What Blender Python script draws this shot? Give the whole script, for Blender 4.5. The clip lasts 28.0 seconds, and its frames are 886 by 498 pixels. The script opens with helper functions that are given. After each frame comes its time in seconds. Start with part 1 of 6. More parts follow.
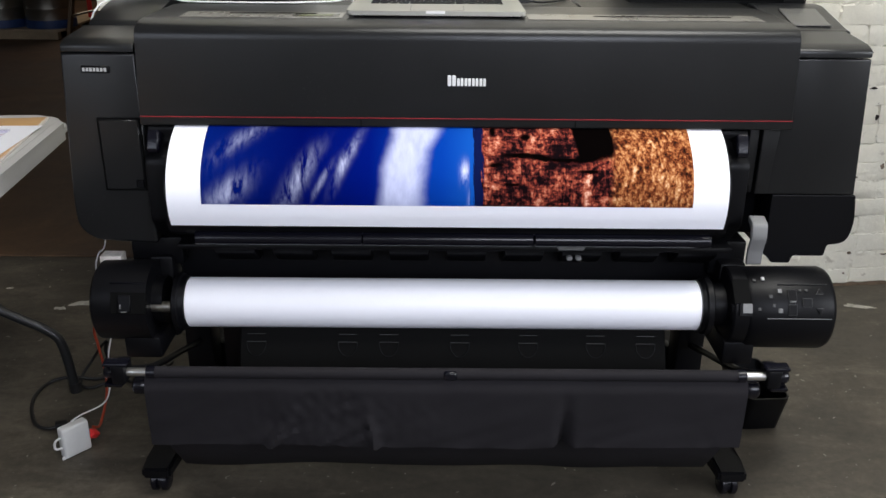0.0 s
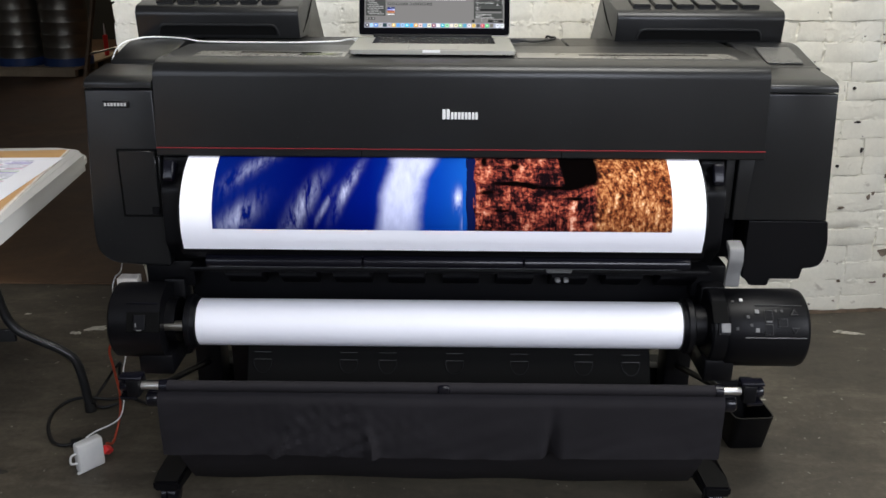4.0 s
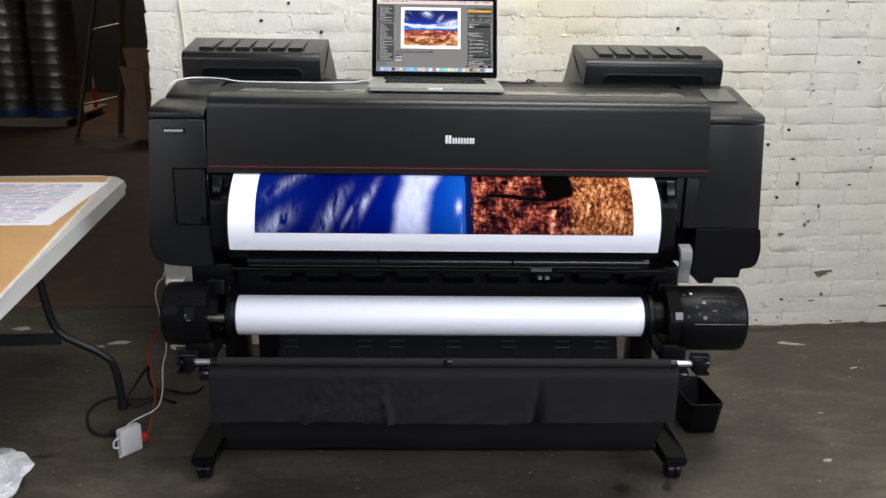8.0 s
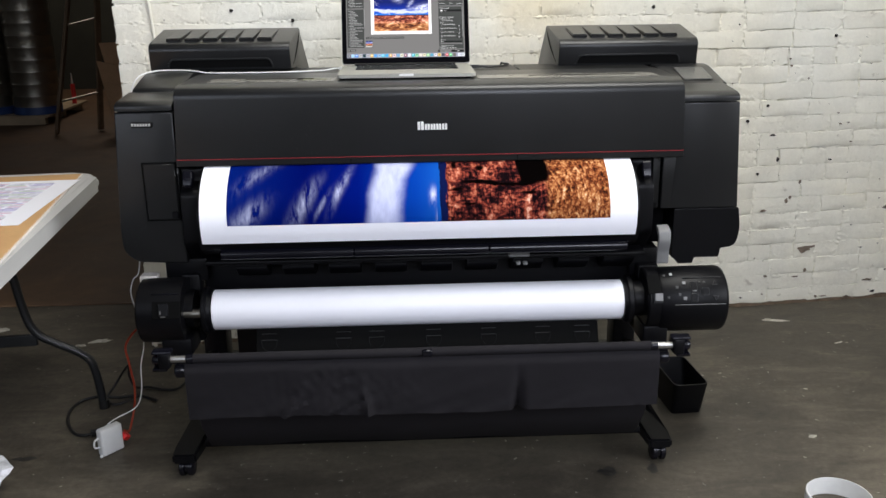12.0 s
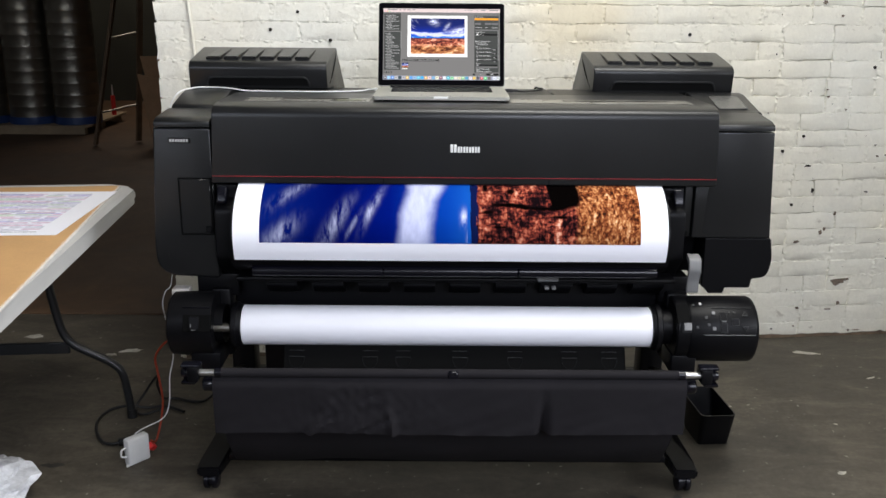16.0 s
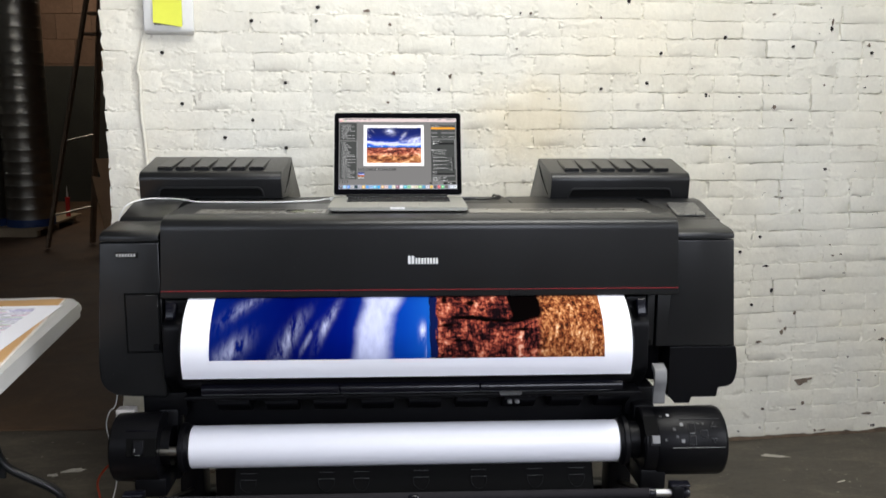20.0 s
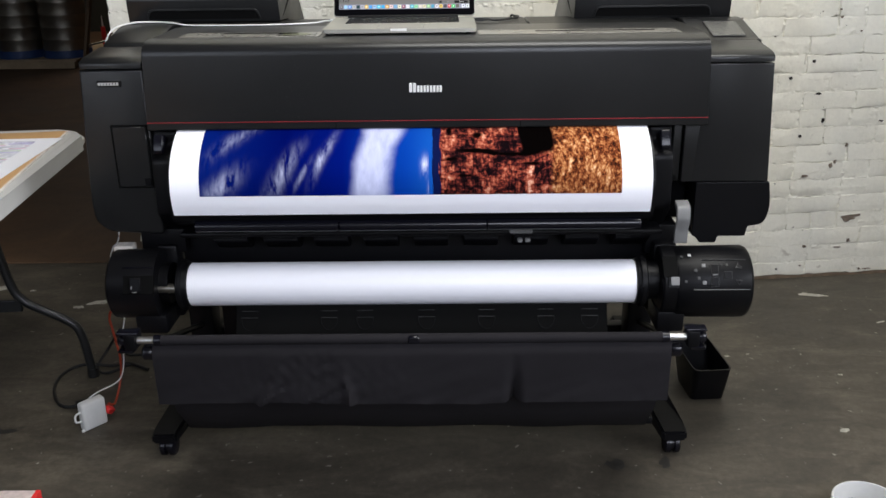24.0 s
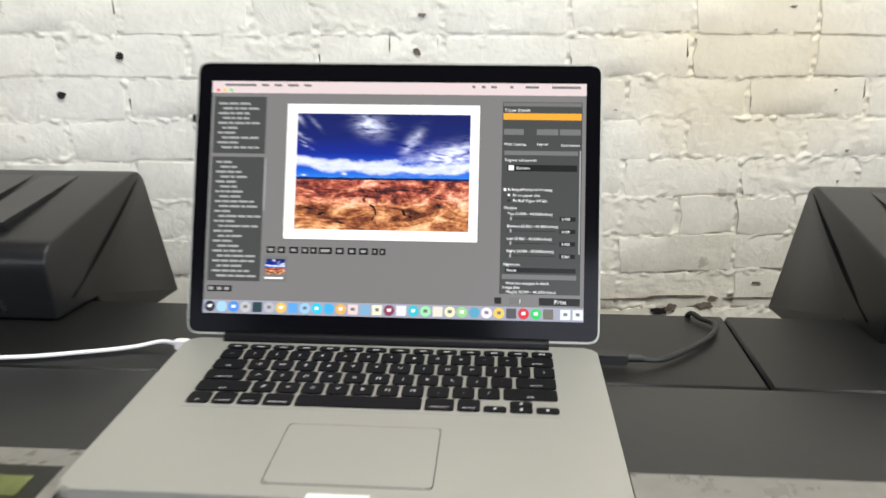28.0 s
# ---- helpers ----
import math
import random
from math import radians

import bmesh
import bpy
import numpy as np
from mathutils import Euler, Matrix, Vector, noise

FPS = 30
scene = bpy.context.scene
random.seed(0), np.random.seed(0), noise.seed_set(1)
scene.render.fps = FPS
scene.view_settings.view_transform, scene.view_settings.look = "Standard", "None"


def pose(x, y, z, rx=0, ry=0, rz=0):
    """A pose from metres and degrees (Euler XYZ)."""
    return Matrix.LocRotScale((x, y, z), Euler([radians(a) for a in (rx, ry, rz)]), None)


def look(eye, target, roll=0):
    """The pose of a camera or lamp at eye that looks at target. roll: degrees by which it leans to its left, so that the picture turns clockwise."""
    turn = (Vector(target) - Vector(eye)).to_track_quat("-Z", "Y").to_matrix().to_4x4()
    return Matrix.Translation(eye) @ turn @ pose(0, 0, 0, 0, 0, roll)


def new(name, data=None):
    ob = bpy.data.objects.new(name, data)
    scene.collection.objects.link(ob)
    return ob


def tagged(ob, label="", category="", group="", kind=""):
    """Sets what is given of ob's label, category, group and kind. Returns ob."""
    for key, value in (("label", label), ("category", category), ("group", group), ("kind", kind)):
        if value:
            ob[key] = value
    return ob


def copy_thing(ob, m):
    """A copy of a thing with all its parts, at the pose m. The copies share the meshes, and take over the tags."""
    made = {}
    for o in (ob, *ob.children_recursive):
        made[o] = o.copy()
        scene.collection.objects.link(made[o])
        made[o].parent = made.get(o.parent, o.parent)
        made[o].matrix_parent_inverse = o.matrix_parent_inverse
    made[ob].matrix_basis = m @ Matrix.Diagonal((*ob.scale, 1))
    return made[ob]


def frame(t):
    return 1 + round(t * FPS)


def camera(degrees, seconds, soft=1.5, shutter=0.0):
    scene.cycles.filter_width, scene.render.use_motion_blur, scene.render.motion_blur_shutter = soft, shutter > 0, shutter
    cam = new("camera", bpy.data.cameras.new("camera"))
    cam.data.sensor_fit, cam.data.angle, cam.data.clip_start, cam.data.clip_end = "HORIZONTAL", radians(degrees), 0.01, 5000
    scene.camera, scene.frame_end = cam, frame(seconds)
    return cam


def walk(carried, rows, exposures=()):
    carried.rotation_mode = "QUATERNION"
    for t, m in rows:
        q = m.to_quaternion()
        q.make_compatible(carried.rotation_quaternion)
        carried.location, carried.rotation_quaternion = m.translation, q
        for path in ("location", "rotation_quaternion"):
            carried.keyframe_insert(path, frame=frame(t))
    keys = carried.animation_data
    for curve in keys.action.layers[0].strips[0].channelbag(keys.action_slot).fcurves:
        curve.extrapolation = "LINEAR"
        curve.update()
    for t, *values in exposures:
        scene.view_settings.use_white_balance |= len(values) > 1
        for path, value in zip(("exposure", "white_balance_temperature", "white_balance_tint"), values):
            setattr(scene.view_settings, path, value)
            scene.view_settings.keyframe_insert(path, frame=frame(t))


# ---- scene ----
cam = camera(53.8, 28.0, 1.5, 0.6)
PATH = [
    (0, (-0.014, -1.742, 1.354), (-0.008, 0.108, 0.593), 0.5),
    (0.5, (-0.015, -1.742, 1.353), (-0.014, 0.107, 0.592), 0.7),
    (1, (-0.018, -1.742, 1.351), (-0.014, 0.104, 0.58), 0.7),
    (1.5, (-0.006, -1.745, 1.356), (0.038, 0.103, 0.592), 0.8),
    (2, (0.004, -1.753, 1.361), (0.05, 0.101, 0.612), 0.4),
    (2.5, (-0.002, -1.765, 1.368), (0.026, 0.101, 0.65), 0.1),
    (3, (0.0, -1.796, 1.367), (0.003, 0.073, 0.655), -0.6),
    (3.5, (0.004, -1.834, 1.371), (0.001, 0.038, 0.669), -0.1),
    (4, (0.018, -1.862, 1.373), (0.001, 0.017, 0.687), 0.3),
    (4.5, (0.017, -1.855, 1.375), (-0.037, 0.027, 0.699), -0.1),
    (6.5, (-0.035, -2.174, 1.366), (-0.029, -0.259, 0.789), -0.7),
    (7, (-0.078, -2.276, 1.368), (0.009, -0.366, 0.782), 1.3),
    (7.5, (-0.1, -2.301, 1.376), (-0.007, -0.38, 0.83), 0.7),
    (8, (-0.071, -2.278, 1.368), (-0.014, -0.359, 0.807), 0.9),
    (8.5, (-0.049, -2.243, 1.36), (-0.023, -0.323, 0.802), 1.0),
    (9, (-0.038, -2.238, 1.362), (-0.006, -0.315, 0.814), 1.3),
    (9.5, (-0.029, -2.239, 1.363), (0.02, -0.319, 0.806), 1.4),
    (10, (-0.028, -2.244, 1.364), (0.047, -0.322, 0.814), 1.2),
    (10.5, (-0.025, -2.25, 1.364), (0.075, -0.331, 0.809), 0.8),
    (11, (-0.029, -2.248, 1.361), (0.071, -0.334, 0.792), 0.6),
    (11.5, (-0.034, -2.254, 1.367), (0.053, -0.341, 0.791), -0.1),
    (12, (-0.032, -2.253, 1.364), (0.046, -0.344, 0.773), -0.7),
    (12.5, (-0.038, -2.243, 1.364), (0.019, -0.333, 0.773), 0.4),
    (13, (-0.042, -2.241, 1.367), (-0.012, -0.324, 0.797), 0.6),
    (13.5, (-0.035, -2.244, 1.373), (-0.007, -0.324, 0.814), 0.3),
    (15.5, (-0.027, -2.255, 1.374), (-0.003, -0.336, 0.812), 0.3),
    (16, (-0.033, -2.259, 1.375), (-0.021, -0.336, 0.825), 0.5),
    (16.5, (-0.027, -2.256, 1.376), (0.009, -0.331, 0.836), 0.5),
    (17, (-0.027, -2.256, 1.378), (0.004, -0.333, 0.832), 0.9),
    (17.5, (-0.031, -2.253, 1.378), (-0.012, -0.328, 0.834), 1.2),
    (18, (-0.034, -2.243, 1.377), (-0.011, -0.318, 0.836), 1.4),
    (18.5, (-0.048, -2.222, 1.38), (-0.028, -0.29, 0.864), 1.7),
    (19, (-0.049, -2.193, 1.402), (-0.009, -0.23, 1.02), 1.2),
    (19.5, (-0.033, -2.187, 1.412), (0.063, -0.215, 1.088), 0.4),
    (20, (-0.025, -2.186, 1.409), (0.076, -0.218, 1.067), 0.2),
    (20.5, (-0.031, -2.194, 1.4), (0.062, -0.244, 0.962), 0.5),
    (21, (-0.033, -2.214, 1.382), (0.04, -0.285, 0.857), 0.4),
    (21.5, (-0.037, -2.226, 1.383), (0.007, -0.298, 0.853), 0.2),
    (22, (-0.029, -2.218, 1.376), (0.022, -0.292, 0.84), 0.4),
    (22.5, (-0.028, -2.219, 1.37), (0.024, -0.309, 0.779), 0.4),
    (24.5, (0.123, -1.923, 1.373), (0.07, -0.057, 0.655), -0.6),
    (25, (0.072, -1.772, 1.337), (0.008, 0.133, 0.731), 0.0),
    (25.5, (0.037, -1.523, 1.373), (0.015, 0.398, 0.817), 0.2),
    (26, (0.032, -1.306, 1.384), (0.002, 0.625, 0.862), -1.35),
    (26.5, (0.091, -1.041, 1.402), (-0.054, 0.892, 0.91), 0.1),
    (27, (0.102, -0.825, 1.407), (-0.081, 1.106, 0.929), 0.23),
    (27.5, (0.052, -0.57, 1.423), (-0.068, 1.364, 0.938), -0.5),
    (28, (0.070, -0.389, 1.428), (-0.059, 1.525, 0.861), 0.1),
]
walk(cam, [(t, look(eye, target, roll)) for t, eye, target, roll in PATH],
     ((0, 0.0), (19, 0.0), (20, -0.06), (22, -0.12), (25, -0.05), (26, -0.16), (27, 0.0), (28, 0.0)))

# ---- light ----
world = bpy.data.worlds.new("world")
scene.world = world
world.use_nodes = True
wn = world.node_tree
sky = wn.nodes.new("ShaderNodeTexSky")
sky.sky_type, sky.sun_disc = "NISHITA", False
sky.sun_elevation, sky.sun_rotation = radians(38), radians(150)
wn.links.new(sky.outputs[0], wn.nodes["Background"].inputs[0])
wn.nodes["Background"].inputs[1].default_value = 0.1


def area(name, eye, target, sx, sy, watts, colour):
    d = bpy.data.lights.new(name, "AREA")
    d.shape, d.size, d.size_y, d.energy, d.color = "RECTANGLE", sx, sy, watts, colour
    ob = new(name, d)
    ob.matrix_world = look(eye, target)
    return ob


# daylight standing in the openings: a skylight over the main room, a high side window at the right and two windows
# behind the camera; the warm lamp over the back room is an unseen fill, added to brighten it
area("skylight_daylight", (0.75, -0.45, 3.68), (0.75, -0.40, 0.0), 2.1, 1.4, 112, (0.985, 0.97, 0.92))
area("back_room_fill_light", (-3.4, 8.4, 3.68), (-3.5, 8.7, 0.0), 1.8, 1.0, 36, (1.0, 0.86, 0.70))
area("side_window_daylight", (4.56, -2.4, 2.30), (0.3, 0.0, 0.8), 2.0, 1.5, 165, (0.90, 0.93, 1.0))
area("window_daylight", (-2.6, -3.45, 2.0), (0.0, 0.0, 0.8), 2.4, 1.6, 36, (0.83, 0.87, 1.0))
area("window_daylight", (0.9, -3.45, 2.25), (0.4, 0.0, 0.8), 1.6, 1.2, 62, (0.83, 0.87, 1.0))

# ---- materials ----
def ramp_node(nt, stops, mode="LINEAR"):
    r = nt.nodes.new("ShaderNodeValToRGB")
    r.color_ramp.interpolation = mode
    e = r.color_ramp.elements
    while len(e) < len(stops):
        e.new(0.5)
    for el, (p, c) in zip(e, stops):
        el.position = p
        el.color = (*c, 1) if len(c) == 3 else c
    return r


def mathn(nt, op, a, b=None, c=None, clamp=False):
    n = nt.nodes.new("ShaderNodeMath")
    n.operation, n.use_clamp = op, clamp
    for i, v in enumerate((a, b, c)):
        if v is None:
            continue
        if isinstance(v, (int, float)):
            n.inputs[i].default_value = v
        else:
            nt.links.new(v, n.inputs[i])
    return n.outputs[0]


def mixn(nt, fac, a, b, blend="MIX"):
    n = nt.nodes.new("ShaderNodeMix")
    n.data_type, n.blend_type = "RGBA", blend
    for sock, v in ((n.inputs[0], fac), (n.inputs[6], a), (n.inputs[7], b)):
        if isinstance(v, (int, float)):
            sock.default_value = v
        elif isinstance(v, tuple):
            sock.default_value = (*v, 1)
        else:
            nt.links.new(v, sock)
    return n.outputs[2]


def noisen(nt, vec, scale, detail=4, rough=0.55, distort=0.0):
    n = nt.nodes.new("ShaderNodeTexNoise")
    n.inputs["Scale"].default_value, n.inputs["Detail"].default_value = scale, detail
    n.inputs["Roughness"].default_value, n.inputs["Distortion"].default_value = rough, distort
    if vec is not None:
        nt.links.new(vec, n.inputs["Vector"])
    return n.outputs["Fac"]


def mapn(nt, vec, scale=(1, 1, 1), loc=(0, 0, 0), rot=(0, 0, 0)):
    n = nt.nodes.new("ShaderNodeMapping")
    n.inputs["Scale"].default_value, n.inputs["Location"].default_value = scale, loc
    n.inputs["Rotation"].default_value = [radians(a) for a in rot]
    nt.links.new(vec, n.inputs["Vector"])
    return n.outputs[0]


def mat(name, colour, rough=0.5, metal=0.0, vary=0.15, scale=3.0, grain=60.0, bump=0.1, bump_dist=0.002, spec=0.5, piece=0.0, rough_vary=0.12):
    """A surface with slow stains, fine grain and relief of that grain."""
    m = bpy.data.materials.new(name)
    m.use_nodes = True
    nt = m.node_tree
    b = nt.nodes["Principled BSDF"]
    geo = nt.nodes.new("ShaderNodeNewGeometry").outputs["Position"]
    slow = noisen(nt, geo, scale, 5, 0.6)
    fine = noisen(nt, geo, grain, 3, 0.6)
    k = mathn(nt, "ADD", mathn(nt, "MULTIPLY", slow, 0.65), mathn(nt, "MULTIPLY", fine, 0.35))
    dark = tuple(max(0.0, c * (1 - 2.2 * vary)) for c in colour)
    light = tuple(min(1.0, c * (1 + 2.2 * vary)) for c in colour)
    r = ramp_node(nt, [(0.25, dark), (0.75, light)])
    nt.links.new(k, r.inputs[0])
    col = r.outputs[0]
    if piece:
        rnd = nt.nodes.new("ShaderNodeObjectInfo").outputs["Random"]
        tone = ramp_node(nt, [(0.0, (1 - piece,) * 3), (1.0, (1 + piece * 0.3,) * 3)])
        nt.links.new(rnd, tone.inputs[0])
        col = mixn(nt, 1.0, col, tone.outputs[0], "MULTIPLY")
    nt.links.new(col, b.inputs["Base Color"])
    nt.links.new(mathn(nt, "ADD", rough - rough_vary / 2, mathn(nt, "MULTIPLY", k, rough_vary), clamp=True), b.inputs["Roughness"])
    b.inputs["Metallic"].default_value = metal
    b.inputs["Specular IOR Level"].default_value = spec
    if bump:
        bp = nt.nodes.new("ShaderNodeBump")
        bp.inputs["Strength"].default_value, bp.inputs["Distance"].default_value = bump, bump_dist
        nt.links.new(fine, bp.inputs["Height"])
        nt.links.new(bp.outputs[0], b.inputs["Normal"])
    return m


def plus_vector(nt, vec, fac, amount):
    """A vector pushed about by a noise."""
    n = nt.nodes.new("ShaderNodeVectorMath")
    n.operation = "ADD"
    nt.links.new(vec, n.inputs[0])
    nt.links.new(mathn(nt, "MULTIPLY", fac, amount), n.inputs[1])
    return n.outputs[0]


def picture_colour(nt, h, s, fine=1.0):
    """A canyon under a cloudy sky: h runs from the sky's top (0) to the picture's foot (1), s across it in units of its height."""
    comb = nt.nodes.new("ShaderNodeCombineXYZ")
    nt.links.new(s, comb.inputs[0])
    nt.links.new(h, comb.inputs[1])
    v = comb.outputs[0]
    sky_r = ramp_node(nt, [(0.0, (0.0008, 0.006, 0.075)), (0.20, (0.0006, 0.007, 0.10)), (0.34, (0.0007, 0.012, 0.20)), (0.49, (0.003, 0.075, 0.46)), (0.55, (0.015, 0.14, 0.54))] if fine != 1.0 else [(0.0, (0.0012, 0.010, 0.13)), (0.20, (0.0003, 0.0030, 0.085)), (0.34, (0.0005, 0.006, 0.14)), (0.49, (0.002, 0.040, 0.31)), (0.55, (0.006, 0.075, 0.38))])
    nt.links.new(h, sky_r.inputs[0])
    wisp = noisen(nt, mapn(nt, v, (5.0, 16.0, 1), (0.3, 1.7, 0), (0, 0, 28 if fine == 1.0 else 16)), 3.0 if fine == 1.0 else 1.2, 8, 0.66 if fine == 1.0 else 0.56, 0.35 if fine == 1.0 else 0.8)

    def blob(ch, cs, wh, ws, slant=0.0, power=2.0):
        dh = mathn(nt, "SUBTRACT", mathn(nt, "SUBTRACT", h, ch), mathn(nt, "MULTIPLY", mathn(nt, "SUBTRACT", s, cs), slant))
        a = mathn(nt, "POWER", mathn(nt, "ABSOLUTE", mathn(nt, "DIVIDE", dh, wh)), power)
        b = mathn(nt, "POWER", mathn(nt, "ABSOLUTE", mathn(nt, "DIVIDE", mathn(nt, "SUBTRACT", s, cs), ws)), power)
        return mathn(nt, "EXPONENT", mathn(nt, "MULTIPLY", mathn(nt, "ADD", a, b), -1.0))

    total = None
    for ch, cs, wh, ws, k, slant in ((0.05, 0.02, 0.028, 0.035, 0.7, 0.8), (0.195, 0.05, 0.018, 0.055, 0.7, 0.5), (0.295, 0.10, 0.010, 0.05, 0.75, 0.4), (0.08, 0.15, 0.022, 0.05, 0.4, 0.9), (0.245, 0.05, 0.006, 0.03, 0.5, 0.5),
                                     (0.535, 0.07, 0.008, 0.020, 1.3, 0.0), (0.548, 0.01, 0.005, 0.02, 1.2, 0.0), (0.10, 0.64, 0.08, 0.12, 1.0, 0.2), (0.25, 1.0, 0.07, 0.08, 0.8, -0.8), (0.37, 1.32, 0.085, 0.30, 1.5, -0.22), (0.50, 1.36, 0.015, 0.06, 1.2, 0.0), (0.52, 0.42, 0.012, 0.02, 1.2, 0.0)):
        one = mathn(nt, "MULTIPLY", blob(ch, cs, wh, ws, slant), k)
        total = one if total is None else mathn(nt, "ADD", total, one)
    puff = mathn(nt, "ADD", 0.06, mathn(nt, "MULTIPLY", mathn(nt, "MINIMUM", s, 1.0), 0.10 if fine == 1.0 else 0.22))
    warp = mathn(nt, "MULTIPLY", mathn(nt, "SUBTRACT", noisen(nt, mapn(nt, v, (1.8, 2.4, 1), (3.1, 0, 0)), 2.2, 7, 0.58), 0.5), puff)
    lean = mathn(nt, "MULTIPLY", mathn(nt, "MINIMUM", s, 0.3), 0.15)
    off = mathn(nt, "ABSOLUTE", mathn(nt, "ADD", mathn(nt, "SUBTRACT", mathn(nt, "SUBTRACT", h, 0.405), lean), warp))
    band = ramp_node(nt, [(0.025, (1, 1, 1)), (0.062, (0, 0, 0))], "EASE")
    nt.links.new(off, band.inputs[0])
    cloud = mathn(nt, "MULTIPLY", total, mathn(nt, "SUBTRACT", mathn(nt, "MULTIPLY", wisp, 4.0 if fine == 1.0 else 4.0), 1.55 if fine == 1.0 else 1.45), clamp=True)
    cloud = mathn(nt, "MAXIMUM", cloud, mathn(nt, "MULTIPLY", band.outputs[0], mathn(nt, "ADD", 0.42, mathn(nt, "MULTIPLY", wisp, 0.75)), clamp=True))
    sky_c = mixn(nt, mathn(nt, "MULTIPLY", cloud, mathn(nt, "LESS_THAN", h, 0.545)), sky_r.outputs[0], (0.60, 0.63, 0.84))
    # the land, drawn smaller towards the horizon
    low = 0.50 if fine == 1.0 else 0.40
    near = mathn(nt, "MAXIMUM", mathn(nt, "SUBTRACT", h, low), 0.05)
    plan = nt.nodes.new("ShaderNodeCombineXYZ")
    nt.links.new(mathn(nt, "DIVIDE", mathn(nt, "SUBTRACT", s, 0.62), near), plan.inputs[0])
    nt.links.new(mathn(nt, "POWER", near, -0.62), plan.inputs[1])
    g = plan.outputs[0]

    def about(n, k):
        return mathn(nt, "MULTIPLY", mathn(nt, "SUBTRACT", n, 0.5), k)

    def plus(*terms):
        out = terms[0]
        for term in terms[1:]:
            out = mathn(nt, "ADD", out, term)
        return out

    big = noisen(nt, mapn(nt, g, (0.8, 1.3, 1), (2.2, 4.1, 0)), 1.6, 3, 0.55, 0.8)
    mid = noisen(nt, mapn(nt, v, (15.0, 20.0, 1), (6.2, 1.1, 0), (0, 0, 25)), 1.0, 6, 0.66, 0.7)
    strata = noisen(nt, mapn(nt, v, (7.0, 62.0, 1), (0, 3.0, 0), (0, 0, 4)), 1.0, 7, 0.68, 0.15)
    cross = noisen(nt, mapn(nt, v, (95.0, 20.0, 1), (4.0, 0, 0), (0, 0, -6)), 1.0, 6, 0.68, 0.2)
    grit = noisen(nt, mapn(nt, v, (46.0, 52.0, 1), (1.0, 5.0, 0), (0, 0, 30)), 1.6, 9, 0.78, 0.2)
    cells = nt.nodes.new("ShaderNodeTexVoronoi")
    cells.feature = "DISTANCE_TO_EDGE"
    cells.inputs["Scale"].default_value = 1.0
    nt.links.new(mapn(nt, plus_vector(nt, v, noisen(nt, v, 60, 3), 0.02), (62.0, 88.0, 1), (0, 0, 0), (0, 0, 18)), cells.inputs["Vector"])
    stone = mathn(nt, "MULTIPLY", cells.outputs["Distance"], 2.6, clamp=True)
    if fine == 1.0:
        light = plus(0.375, about(mid, 1.5), about(strata, 0.95), about(cross, 0.75), about(grit, 1.35))
        streak = noisen(nt, mapn(nt, v, (48.0, 100.0, 1), (2.0, 7.0, 0), (0, 0, 48)), 1.0, 6, 0.7, 0.4)
        light_g = plus(0.40, about(mid, 0.8), about(grit, 1.5), about(streak, 1.3), mathn(nt, "MULTIPLY", stone, 0.14))
    else:
        broad = noisen(nt, mapn(nt, v, (3.2, 9.0, 1), (2.7, 5.3, 0), (0, 0, 8)), 1.0, 6, 0.58, 0.9)
        light = plus(0.50, about(broad, 1.5), about(mid, 0.8), about(grit, 0.35))
        light_g = plus(0.50, about(broad, 1.5), about(mid, 0.8), about(grit, 0.35))
    red = ramp_node(nt, [(0.22, (0.006, 0.003, 0.004)), (0.36, (0.06, 0.012, 0.012)), (0.48, (0.25, 0.045, 0.026)), (0.62, (0.50, 0.16, 0.09)), (0.80, (0.78, 0.48, 0.35))])
    nt.links.new(light, red.inputs[0])
    gold = ramp_node(nt, [(0.18, (0.02, 0.008, 0.005)), (0.36, (0.13, 0.030, 0.012)), (0.52, (0.36, 0.128, 0.044)), (0.66, (0.57, 0.28, 0.12)), (0.85, (0.76, 0.54, 0.34))])
    nt.links.new(light_g, gold.inputs[0])
    deep = ramp_node(nt, [(0.828, (0, 0, 0)), (0.846, (1, 1, 1))] if fine == 1.0 else [(0.72, (0, 0, 0)), (0.84, (1, 1, 1))])
    nt.links.new(mathn(nt, "ADD", h, about(mid, 0.04 if fine == 1.0 else 0.12)), deep.inputs[0])
    land = mixn(nt, deep.outputs[0], red.outputs[0], gold.outputs[0])
    dark = mathn(nt, "MULTIPLY", blob(0.798, 0.185, 0.042, 0.085, -0.10, 6.0), 1.2 if fine == 1.0 else 0.0)
    spots = [(0.645, 0.108, 0.07, 0.010, 0.25), (0.735, 0.096, 0.07, 0.011, -0.2), (0.60, 0.085, 0.03, 0.012, 0.2), (0.79, 0.072, 0.04, 0.008, 0.3), (0.63, 0.045, 0.04, 0.007, 0.0), (0.592, 0.17, 0.012, 0.03, 0.1), (0.66, 0.155, 0.02, 0.02, 0.1), (0.70, 0.19, 0.03, 0.009, 0.0)]
